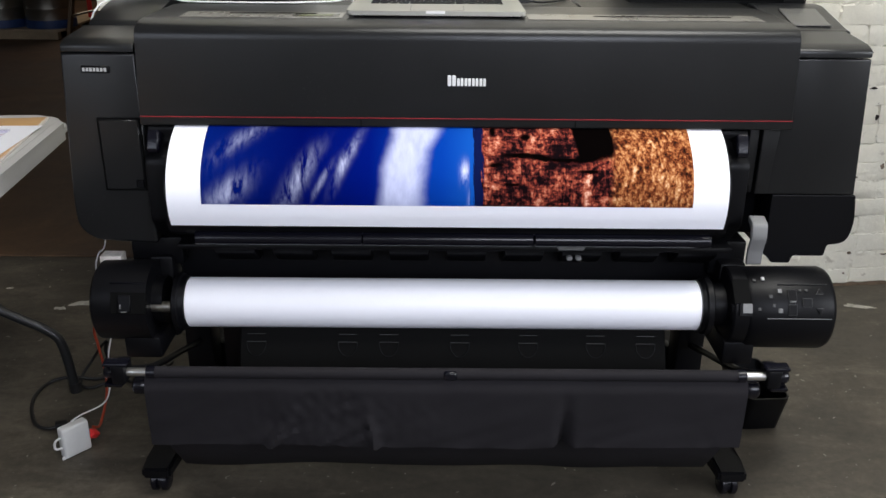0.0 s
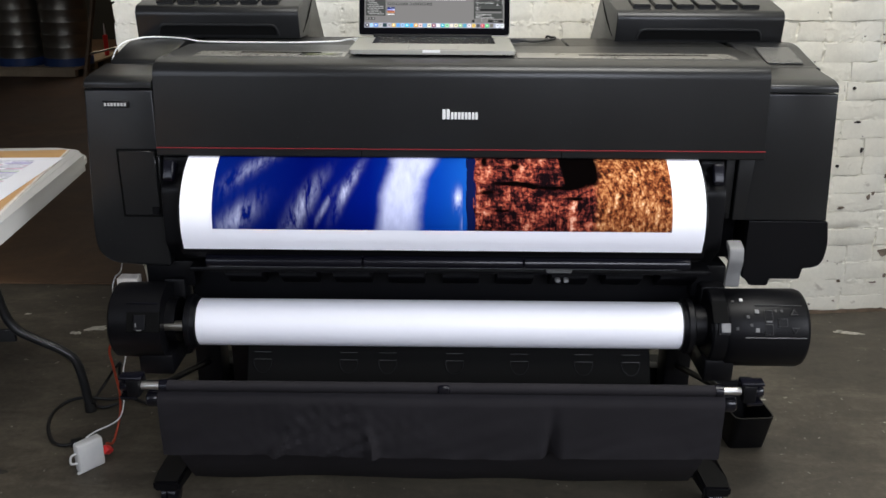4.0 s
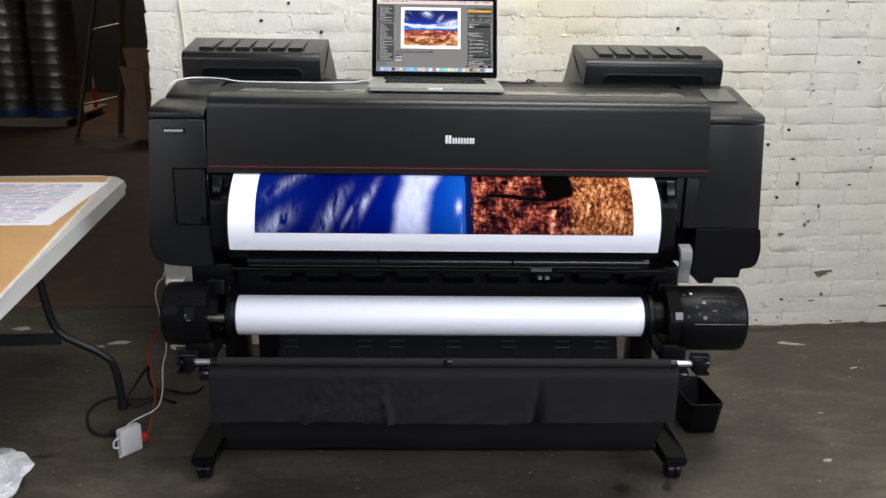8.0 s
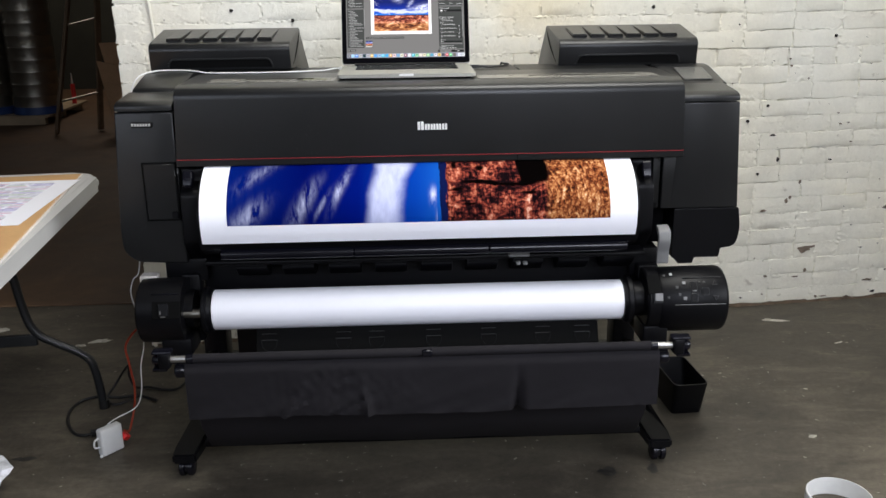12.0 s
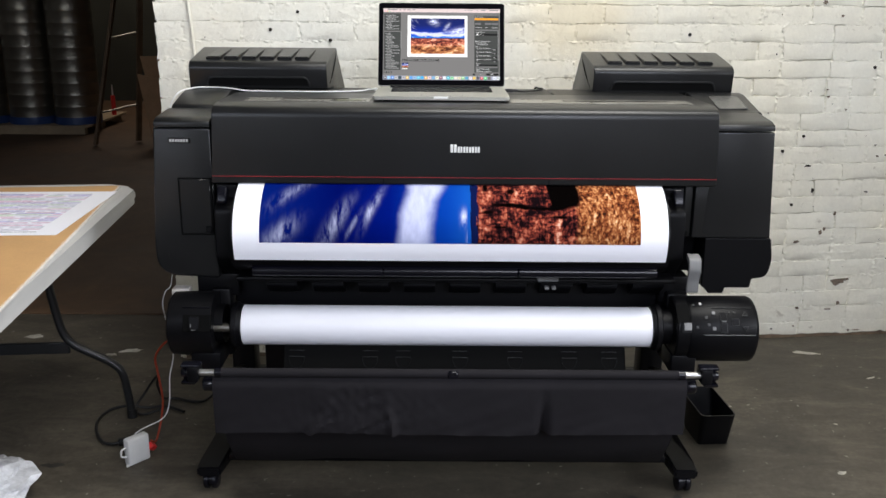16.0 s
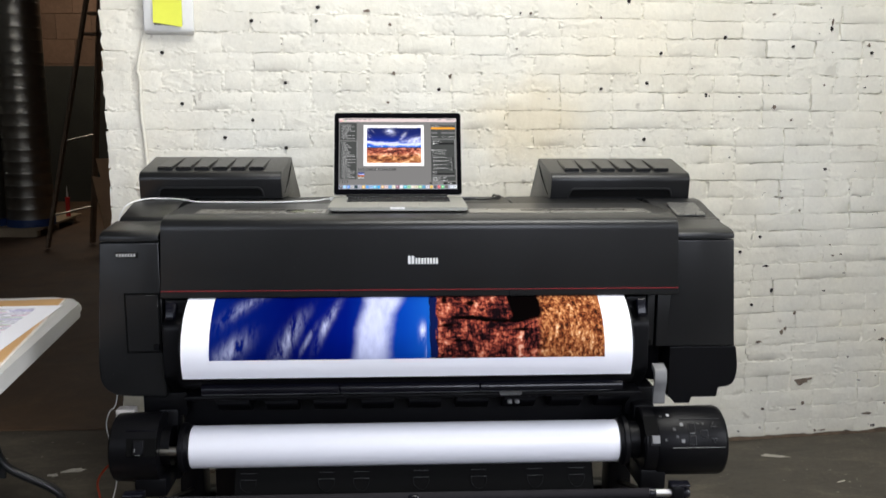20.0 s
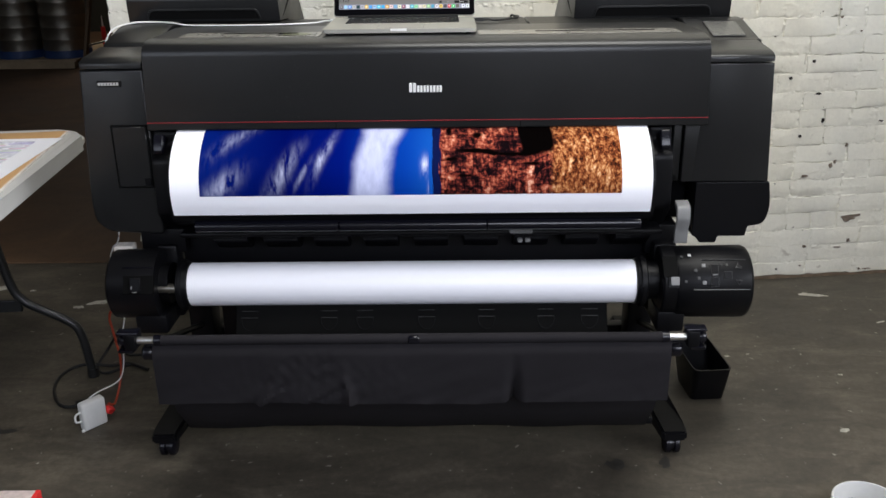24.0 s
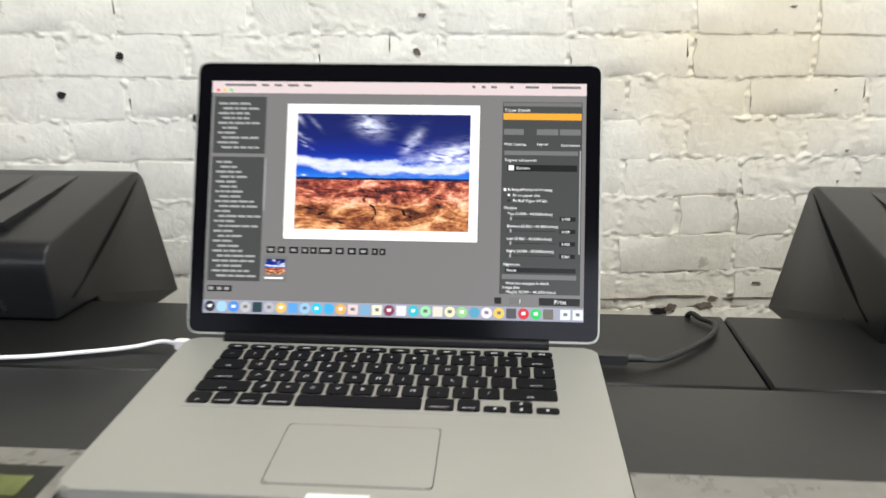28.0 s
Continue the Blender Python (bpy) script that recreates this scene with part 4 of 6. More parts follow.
for x, d, w in ((0.742, 47, 0.005), (0.755, 47, 0.006), (0.678, 38, 0.008), (0.685, 26, 0.007), (0.655, 21, 0.006), (0.650, 62, 0.006)):
    part("keypad_mark", on_housing(x, x + w, d, w, 0.0012), M["dim"], right)
part("keypad_lamp", on_housing(0.669, 0.676, 65, 0.008, 0.0014), M["core"], right)

# the paper roll and the hanging sheet
ROLL = tagged(part("paper_roll", lathe([(-0.561, 0.02), (-0.561, 0.052), (-0.5595, 0.0545), (0.5455, 0.0545), (0.547, 0.052), (0.547, 0.02), (-0.561, 0.02)], True, 72, (0, RY, RZ)), M["paper"]), "roll of glossy white photo paper in the feeder", "paper roll")
part("core_tube", lathe([(-0.5612, 0.0), (-0.5612, 0.030), (-0.5, 0.030), (-0.5, 0.026), (0.5, 0.026), (0.5, 0.030), (0.5472, 0.030), (0.5472, 0.0)], True, 32, (0, RY, RZ)), M["core"], ROLL, "grey cardboard core tube")
for x0, x1 in ((-0.5618, -0.5605), (0.5465, 0.5478)):
    part("paper_end", lathe([(x0, 0.031), (x0, 0.0515), (x1, 0.0515), (x1, 0.031), (x0, 0.031)], True, 48, (0, RY, RZ)), M["core"], ROLL, "grey wound edge of the paper")
PAPER_PROFILE = [(0.075, 0.925), (0.03, 0.912), (-0.02, 0.892), (-0.062, 0.862), (-0.090, 0.825), (-0.101, 0.785), (-0.099, 0.750), (-0.090, 0.722)]
pp = [(p.x, p.y) for p in spline([(y, z, 0) for y, z in PAPER_PROFILE], 5)]
SHEET = tagged(part("printed_sheet", sheet([[(x, y, z) for y, z in pp] for x in np.linspace(-0.559, 0.559, 3)], 0.0006), M["paper"]), "glossy white paper sheet hanging out, partly printed", "paper sheet")


def printed_area():
    """The printed picture: a skin just over the sheet, with its own picture coordinates."""
    bm = bmesh.new()
    uvl = bm.loops.layers.uv.new("UVMap")
    inner = [(y, z) for y, z in pp if z > 0.772]
    inner.append((-0.1012, 0.772))
    run, s = [0.0], 0.0
    for a, b in zip(inner, inner[1:]):
        s += math.hypot(a[0] - b[0], a[1] - b[1])
        run.append(s)
    grid = []
    for x in np.linspace(-0.49, 0.488, 25):
        row = []
        for i, (y, z) in enumerate(inner):
            a, b = inner[max(i - 1, 0)], inner[min(i + 1, len(inner) - 1)]
            d = Vector((b[0] - a[0], b[1] - a[1])).normalized()
            row.append((bm.verts.new((x, y + d.y * 0.0012, z - d.x * 0.0012)), ((x + 0.49) / 0.978, (s - run[i]) / 0.978)))
        grid.append(row)
    for a, b in zip(grid, grid[1:]):
        for i in range(len(a) - 1):
            f = bm.faces.new([v for v, _ in (a[i], b[i], b[i + 1], a[i + 1])])
            for lp, (_, uv) in zip(f.loops, (a[i], b[i], b[i + 1], a[i + 1])):
                lp[uvl].uv = uv
    return bm


part("printed_picture", printed_area(), M["photo"], SHEET, "printed photo of blue sky, clouds and red canyon")

# ---- the stand and its basket ----
STAND = thing("printer_stand", (0.0, 0.25, 0.0), "black steel printer stand on castors with a cloth catch basket", "stand")
for sx in (-1, 1):
    part("post", box(sx * 0.625 - 0.035, sx * 0.625 + 0.035, 0.22, 0.30, 0.10, 0.64, 0.008), M["black"], STAND)
    bm = bmesh.new()
    lo, hi = [], []
    outline = [(sx * 0.62, 0.62), (sx * 0.62, 0.20), (sx * 0.650, -0.036), (sx * 0.716, -0.036), (sx * 0.720, 0.005), (sx * 0.688, 0.22), (sx * 0.69, 0.62)]
    for x, y in outline:
        top = 0.122 if y > 0.15 else 0.084
        lo.append(bm.verts.new((x, y, 0.056)))
        hi.append(bm.verts.new((x, y, top)))
    n = len(outline)
    for i in range(n):
        bm.faces.new((lo[i], lo[(i + 1) % n], hi[(i + 1) % n], hi[i]))
    bm.faces.new(lo)
    bm.faces.new(hi[::-1])
    bmesh.ops.recalc_face_normals(bm, faces=bm.faces)
    bmesh.ops.bevel(bm, geom=list(bm.edges), offset=0.006, segments=2, affect="EDGES")
    foot = part("foot", bm, M["black"], STAND)
    part("foot_bolt", lathe([(0.0, 0.0), (0.0, 0.005), (0.0012, 0.004), (0.0012, 0.0)], False, 12, (sx * 0.688, 0.045, 0.0842)), M["gloss"], foot)
    for y in (0.006, 0.56):
        cx = sx * (0.686 if y < 0.2 else 0.655)
        castor = part("castor", lathe([(-0.021, 0.0), (-0.021, 0.022), (-0.017, 0.0275), (-0.006, 0.0275), (-0.005, 0.02), (0.005, 0.02), (0.006, 0.0275), (0.017, 0.0275), (0.021, 0.022), (0.021, 0.0)], True, 28, (cx, y, 0.0275)), M["gloss"], STAND, "black twin-wheel castor")
        part("castor_fork", box(cx - 0.017, cx + 0.017, y - 0.018, y + 0.020, 0.040, 0.058, 0.006), M["black"], castor)
part("crossbar", box(-0.60, 0.60, 0.30, 0.34, 0.14, 0.24, 0.006), M["black"], STAND)
part("front_crossbar", box(-0.63, 0.63, 0.0, 0.04, 0.088, 0.108, 0.004), M["black"], STAND)
guide = part("stacker_guide", prism(rounded([(-0.030, 0.470), (-0.078, 0.375), (-0.070, 0.365), (-0.015, 0.468)], 0.004, 2), -0.452, 0.482, 0.003, 1), M["groove"], STAND)
part("rear_flap", box(-0.545, 0.47, 0.16, 0.172, 0.20, 0.50, 0.004), M["black"], STAND)
for x in (-0.415, -0.215, -0.125, 0.030, 0.180, 0.328, 0.437):
    def face(dx, z):
        return (x + dx, -0.0305 - (0.470 - z) * 0.505 - 0.0025, z)
    part("guide_loop", tube([face(-0.021, 0.436), face(-0.019, 0.422), face(-0.008, 0.410), face(0.008, 0.410), face(0.019, 0.422), face(0.021, 0.436)], 0.0006, 6), M["black"], guide)
    for z in (0.436, 0.451):
        part("guide_bar", tube([face(-0.020, z), face(0.020, z)], 0.0006, 6, curve=False), M["dim"], guide)
# rod with silver ends and their holders
AY, AZ = -0.262, 0.482
rod = part("basket_rod", lathe([(-0.575, 0.0), (-0.575, 0.0115), (0.575, 0.0115), (0.575, 0.0)], True, 20, (0, AY, AZ)), M["cloth"], STAND, "cloth-sleeved basket rod")
for sx in (-1, 1):
    part("rod_end", lathe([(sx * 0.583, 0.0), (sx * 0.583, 0.0085), (sx * 0.622, 0.0085), (sx * 0.622, 0.0)], True, 20, (0, AY, AZ)), M["steel"], STAND, "bright steel rod end")

    def side(a, b):
        return (min(sx * a, sx * b), max(sx * a, sx * b))
    hold = part("rod_holder", box(*side(0.6205, 0.648), AY - 0.018, AY + 0.030, AZ - 0.020, AZ + 0.020, 0.005, 2), M["black"], STAND)
    fin = prism(rounded([(AY - 0.016, AZ + 0.019), (AY - 0.015, AZ + 0.025), (AY + 0.008, AZ + 0.027), (AY + 0.010, AZ + 0.019)], 0.002, 2), *side(0.616, 0.663), 0.002, 1)
    part("holder_lip", fin, M["gloss"], hold)
    fin = prism(rounded([(AY - 0.018, AZ - 0.018), (AY - 0.015, AZ - 0.027), (AY + 0.010, AZ - 0.030), (AY + 0.012, AZ - 0.018)], 0.003, 2), *side(0.630, 0.664), 0.002, 1)
    part("holder_lip", fin, M["gloss"], hold)
    part("holder_cap", lathe([(sx * 0.648, 0.0), (sx * 0.648, 0.0145), (sx * 0.658, 0.0145), (sx * 0.664, 0.011), (sx * 0.664, 0.0)], True, 24, (0, AY, AZ)), M["gloss"], hold)
    part("holder_knob", lathe([(sx * 0.588, 0.0), (sx * 0.588, 0.015), (sx * 0.592, 0.018), (sx * 0.612, 0.018), (sx * 0.616, 0.014), (sx * 0.616, 0.0)], True, 28, (0, AY + 0.012, AZ - 0.036)), M["gloss"], STAND, "glossy black clamp knob")
    part("sleeve_end", lathe([(sx * 0.566, 0.0119), (sx * 0.566, 0.0125), (sx * 0.5825, 0.0125), (sx * 0.5825, 0.0)], True, 20, (0, AY, AZ)), M["gloss"], STAND)
    part("holder_arm", tube([(sx * 0.636, AY + 0.028, AZ - 0.010), (sx * 0.634, -0.10, 0.40), (sx * 0.628, 0.10, 0.33), (sx * 0.625, 0.24, 0.28)], 0.008, 10), M["black"], STAND)
part("rod_clip", box(-0.006, 0.020, AY - 0.014, AY + 0.0, AZ - 0.008, AZ + 0.010, 0.003, 1), M["gloss"], STAND)


def cloth_sheet(top, bottom, x0, x1, fold, seed):
    """Hanging cloth between two lines of (y, z), with soft folds."""
    rows = []
    for i in range(181):
        x = x0 + (x1 - x0) * i / 180
        row = []
        for j in range(17):
            t = j / 16
            y = top[0] + (bottom[0] - top[0]) * t
            z = top[1] + (bottom[1] - top[1]) * t
            w = 0.5 * noise.noise(Vector((x * 7 + seed, t * 1.7, 0.3))) + 0.5 * noise.noise(Vector((x * 17 + t * 6 + seed, t * 3.0, 2.1))) + 0.14 * noise.noise(Vector((x * 44 - t * 9 + seed, t * 5.0, 7.1)))
            crease = math.exp(-((x + 0.25 + 0.10 * t) / 0.010) ** 2) + 0.8 * math.exp(-((x + 0.17 - 0.03 * t) / 0.009) ** 2) - math.exp(-((x - 0.235) / 0.012) ** 2) * 1.8
            sag = -0.003 * math.sin(x * 7 + seed) * t
            near = math.exp(-((x + 0.22) / 0.16) ** 2)
            wrinkle = near * (noise.noise(Vector((x * 34 + t * 9, t * 4.0, 5.0))) + 0.6 * noise.noise(Vector((x * 60 + t * 24, t * 7.0, 8.0))))
            y += 0.016 * math.exp(-((t - 0.06) / 0.07) ** 2)
            row.append((x, y - fold * t * (w + 2.2 * crease * t) - 0.007 * wrinkle * min(1.0, 2.5 * t), z + sag))
        rows.append(row)
    return sheet(rows, 0.0015)


part("basket_flap", cloth_sheet((AY - 0.0125, AZ + 0.002), (AY - 0.012, 0.322), -0.588, 0.588, 0.008, 1.0), M["cloth"], STAND, "black cloth front flap with soft creases")
under = []
for i in range(49):
    x = -0.585 + 1.17 * i / 48
    k = noise.noise(Vector((x * 5, 3.3, 0)))
    under.append([(x, y, z + 0.010 * k * w) for y, z, w in ((AY + 0.012, AZ - 0.01, 0), (-0.225, 0.36, 1), (-0.18, 0.25, 1), (-0.10, 0.150, 1), (-0.01, 0.112, 0.4), (0.10, 0.108, 0.4), (0.20, 0.20, 0))])
part("basket_belly", sheet(under, 0.0015), M["cloth"], STAND, "black cloth basket belly")

# ---- the laptop ----
LX0, LX1, LYF, LYB, LZ = -0.2095, 0.1570, 0.080, 0.3323, 1.1170
LAP = thing("laptop", ((LX0 + LX1) / 2, LYF, LZ), "open silver aluminium laptop with a lit screen, on the printer", "laptop")


def slab(x0, x1, y0, y1, z0, z1, r, edge, m=None, bm=None):
    """A plate with round corners and soft edges."""
    out = rounded([(x0, y0), (x1, y0), (x1, y1), (x0, y1)], r, 5)
    bm2 = bmesh.new()
    lo = [bm2.verts.new((x, y, z0)) for x, y in out]
    hi = [bm2.verts.new((x, y, z1)) for x, y in out]
    n = len(out)
    for i in range(n):
        bm2.faces.new((lo[i], lo[(i + 1) % n], hi[(i + 1) % n], hi[i]))
    bm2.faces.new(lo[::-1])
    bm2.faces.new(hi)
    if edge:
        es = [e for f in bm2.faces if len(f.verts) > 4 for e in f.edges]
        bmesh.ops.bevel(bm2, geom=es, offset=edge, segments=2, affect="EDGES")
    if m is not None:
        bm2.transform(m)
    return join(bm, bm2)


TOPZ = LZ + 0.0090
part("base", slab(LX0, LX1, LYF, LYB, LZ, TOPZ, 0.011, 0.002), M["alu"], LAP)
# aluminium notch in badge white, which paints its bright gloss
part("thumb_notch", slab(-0.0475, -0.0075, LYF - 0.0004, LYF + 0.005, TOPZ - 0.005, TOPZ + 0.0003, 0.002, 0.0), M["badge"], LAP, "thumb notch with its gloss painted white")
for x in (LX0 + 0.02, LX1 - 0.02):
    for y in (LYF + 0.02, LYB - 0.02):
        part("rubber_foot", lathe([(1.1122, 0.0), (1.1122, 0.007), (LZ + 0.001, 0.008), (LZ + 0.001, 0.0)], False, 16, (x, y, 0)), M["black"], LAP)
part("hinge", lathe([(-0.175, 0.0), (-0.175, 0.0065), (0.115, 0.0065), (0.115, 0.0)], True, 16, (0, LYB - 0.002, TOPZ + 0.001)), M["black"], LAP)
part("keyboard_well", slab(-0.1694, 0.1194, 0.1975, 0.3170, TOPZ - 0.001, TOPZ + 0.0003, 0.003, 0.0), M["alu"], LAP)
part("trackpad", slab(-0.0790, 0.0305, 0.0955, 0.1745, TOPZ - 0.002, TOPZ + 0.0004, 0.004, 0.0003), M["alu"], LAP)
part("trackpad_gap", slab(-0.0798, 0.0313, 0.0947, 0.1753, TOPZ - 0.002, TOPZ + 0.0002, 0.004, 0.0), M["dim"], LAP)
unit, kx0 = 0.2872 / 14.5, -0.1686
rows = [
    [("", 1.0357)] * 14,
    [(c, 1) for c in "~1234567890-="] + [("delete", 1.5)],
    [("tab", 1.5)] + [(c, 1) for c in "QWERTYUIOP[]\\"],
    [("caps lock", 1.75)] + [(c, 1) for c in "ASDFGHJKL;'"] + [("return", 1.75)],
    [("shift", 2.25)] + [(c, 1) for c in "ZXCVBNM,./"] + [("shift", 2.25)],
    [("fn", 1), ("control", 1), ("option", 1), ("command", 1.25), ("", 5), ("command", 1.25), ("option", 1)],
]
ytop, pitch = 0.3160, 0.0210
for r, row in enumerate(rows):
    y1 = ytop if r == 0 else ytop - 0.0115 - (r - 1) * pitch
    hgt = 0.0085 if r == 0 else pitch - 0.0028
    x = kx0
    for txt, w in row:
        k = part("key", slab(x + 0.0013, x + w * unit - 0.0013, y1 - hgt, y1, TOPZ, TOPZ + 0.0016, 0.0022, 0.0005), M["key"], LAP)
        if txt:
            big = len(txt) == 1
            size = 0.0058 if big else 0.0036
            at = (x + w * unit / 2, y1 - hgt * (0.62 if big else 0.85), TOPZ + 0.0019)
            words("legend", txt, size, M["legend"], k, pose(*at), "CENTER")
        elif r == 0:
            part("legend", box(x + unit * 0.38, x + unit * 0.66, y1 - 0.0055, y1 - 0.0045, TOPZ + 0.0016, TOPZ + 0.0019), M["legend"], k)
        x += w * unit
ar = [(11.5, 0.0, 0.0083), (12.5, 0.0, 0.0083), (12.5, 0.0094, 0.0083), (13.5, 0.0, 0.0083)]
for u, dy, hh in ar:
    y0 = ytop - 0.0115 - 4 * pitch - (pitch - 0.0028) + dy
    k = part("key", slab(kx0 + u * unit + 0.0013, kx0 + (u + 1) * unit - 0.0013, y0, y0 + hh, TOPZ, TOPZ + 0.0016, 0.002, 0.0005), M["key"], LAP)
    part("legend", box(kx0 + (u + 0.44) * unit, kx0 + (u + 0.56) * unit, y0 + 0.003, y0 + 0.005, TOPZ + 0.0016, TOPZ + 0.0019), M["legend"], k)

# lid: x across, y up the lid, z out of the screen
LEAN = 20.5
LID = Matrix.Translation(((LX0 + LX1) / 2, LYB + 0.001, TOPZ + 0.003)) @ Matrix.Rotation(radians(90 - LEAN), 4, "X")
lid = part("lid", slab(-0.1860, 0.1860, 0.0, 0.2515, -0.0060, 0.0, 0.010, 0.0015, m=LID), M["alu"], LAP, "silver aluminium screen lid")
part("bezel", slab(-0.1843, 0.1843, 0.002, 0.2498, -0.001, 0.0008, 0.009, 0.0, m=LID), M["bezel"], lid, "black glass screen bezel")
DW, DH, DX, DY = 0.3432, 0.2140, -0.1716, 0.0192


def ui(name, u0, v0, u1, v1, material, lift=1, parent=None, label=""):
    """A flat field of the lit screen: u to the right, v down, both 0 to 1."""
    bm = bmesh.new()
    uvl = bm.loops.layers.uv.new("UVMap")
    z = 0.0010 + 0.00018 * lift
    pts = [(u0, v1), (u1, v1), (u1, v0), (u0, v0)]
    f = bm.faces.new([bm.verts.new(LID @ Vector((DX + u * DW, DY + (1 - v) * DH, z))) for u, v in pts])
    for lp, c in zip(f.loops, ((0, 0), (1, 0), (1, 1), (0, 1))):
        lp[uvl].uv = c
    me = bpy.data.meshes.new(name)
    bm.to_mesh(me)
    bm.free()
    me.materials.append(material)
    ob = new(name, me)
    attach(ob, parent or lid)
    return tagged(ob, label)


G = {
    "bg": glow("screen_grey", (0.185, 0.18, 0.178)),
    "menu": glow("screen_menu", (0.70, 0.58, 0.58)),
    "dark": glow("screen_panel", (0.055, 0.058, 0.056)),
    "mid": glow("screen_mid", (0.16, 0.16, 0.16)),
    "white": glow("screen_white", (0.92, 0.92, 0.92)),
    "text": glow("screen_text", (0.32, 0.32, 0.32)),
    "list": glow("screen_list", (0.34, 0.34, 0.34)),
    "orange": glow("screen_orange", (0.85, 0.36, 0.03)),
    "black": glow("screen_black", (0.008, 0.008, 0.008)),
    "dock": glow("screen_dock", (0.33, 0.34, 0.42)),
}
display = ui("display", 0, 0, 1, 1, G["bg"], 0, label="lit screen with a photo printing window")
ui("menu_bar", 0, 0, 1, 0.052, G["menu"], 1, display)
for u0, u1 in ((0.035, 0.12), (0.135, 0.155), (0.17, 0.19), (0.205, 0.235), (0.25, 0.27), (0.70, 0.708), (0.725, 0.735), (0.75, 0.765), (0.80, 0.808), (0.84, 0.875), (0.91, 0.985)):
    ui("menu_bar_mark", u0, 0.012, u1, 0.022, G["mid"], 2, display)
for x, c in ((0.012, (0.8, 0.1, 0.08)), (0.030, (0.8, 0.5, 0.05)), (0.048, (0.1, 0.6, 0.1))):
    ui("window_button", x, 0.034, x + 0.009, 0.046, glow("screen_button", c), 2, display)
ui("list_panel", 0.008, 0.068, 0.150, 0.315, G["dark"], 1, display)
ui("list_panel", 0.008, 0.330, 0.150, 0.862, G["dark"], 1, display)
ui("scroll_bar", 0.1505, 0.335, 0.155, 0.56, G["text"], 2, display)
rnd = random.Random(5)
v, k = 0.095, 0
while v < 0.845:
    if not 0.30 < v < 0.345:
        ind = 0.012 if k % 2 == 0 else 0.024
        u = 0.008 + ind
        stop = u + rnd.uniform(0.035, 0.105)
        while u < stop:
            w = rnd.uniform(0.010, 0.030)
            ui("list_word", u, v - 0.001, min(u + w, 0.146), v + 0.0085, G["list"], 2, display)
            u += w + 0.0035
    v += 0.0212
    k += 1
white = ui("preview_page", 0.208, 0.097, 0.722, 0.678, G["white"], 1, display)
ui("preview_photo", 0.236, 0.138, 0.698, 0.635, M["screen_photo"], 2, display, "photo of a canyon under blue sky on screen")
for i, (a, b) in enumerate(((0.165, 0.188), (0.195, 0.215), (0.226, 0.250), (0.258, 0.278), (0.282, 0.300), (0.305, 0.340), (0.35, 0.372), (0.382, 0.404), (0.412, 0.436), (0.446, 0.462), (0.466, 0.482))):
    ui("tool_button", a, 0.712, b, 0.740, G["black"], 1, display)
    ui("tool_mark", a + 0.005, 0.720, b - 0.006, 0.732, G["text"], 2, display)
thumb = ui("thumbnail", 0.158, 0.752, 0.222, 0.862, G["mid"], 1, display)
ui("thumbnail_photo", 0.164, 0.765, 0.216, 0.83, M["screen_photo"], 2, display)
ui("thumbnail_name", 0.162, 0.842, 0.212, 0.850, G["white"], 2, display)
ui("list_buttons", 0.010, 0.882, 0.075, 0.908, G["black"], 1, display)
for a in (0.014, 0.036, 0.056):
    ui("tool_mark", a, 0.888, a + 0.012, 0.902, G["text"], 2, display)
# settings panel
ui("settings_panel", 0.782, 0.080, 0.990, 0.890, G["dark"], 1, display)
ui("settings_title", 0.784, 0.083, 0.988, 0.098, G["mid"], 2, display)
ui("menu_highlight", 0.784, 0.128, 0.988, 0.156, G["orange"], 2, display)
for a, b in ((0.786, 0.838), (0.872, 0.928), (0.932, 0.986)):
    ui("panel_button", a, 0.195, b, 0.220, G["mid"], 2, display)
ui("layout_bar", 0.788, 0.288, 0.980, 0.306, G["mid"], 2, display)
ui("scroll_bar", 0.984, 0.285, 0.988, 0.72, G["text"], 2, display)
ui("layout_choice", 0.796, 0.347, 0.978, 0.374, G["black"], 2, display)
ui("layout_icon", 0.800, 0.350, 0.814, 0.371, G["white"], 3, display)
ui("checkbox", 0.788, 0.447, 0.795, 0.459, G["white"], 2, display)
ui("radio_mark", 0.799, 0.471, 0.805, 0.480, G["white"], 2, display)
ui("radio_mark", 0.799, 0.494, 0.805, 0.503, G["black"], 2, display)


def ui_words(txt, u, v, size, material=None):
    m = LID @ Matrix.Translation((DX + u * DW, DY + (1 - v) * DH, 0.0010 + 0.00018 * 4))
    return words("screen_words", txt, size, material or G["white"], display, m)


for txt, u, v in (
    ("Printer Default", 0.788, 0.121), ("Print Settings", 0.787, 0.266), ("Layout", 0.873, 0.264), ("Correction", 0.935, 0.268), ("Registered Layouts", 0.790, 0.333),
    ("Custom", 0.820, 0.367), ("Enlarged/Reduced Printing", 0.799, 0.458), ("Fit to paper size", 0.812, 0.482), ("Fit Roll Paper Width", 0.812, 0.505),
    ("Margins", 0.790, 0.535), ("Top (0.000 - 44.000inches)", 0.799, 0.560), ("Bottom (0.000 - 44.000inches)", 0.799, 0.612), ("Left (0.000 - 60.000inches)", 0.799, 0.664),
    ("Right (0.000 - 60.000inches)", 0.799, 0.716), ("Alignment", 0.790, 0.772), ("None", 0.800, 0.796), ("Print the margins in black", 0.799, 0.850), ("Image Size", 0.790, 0.868), ("Height (0.000 - 44.000inches)", 0.799, 0.886),
):
    ui_words(txt, u, v, 0.0037)
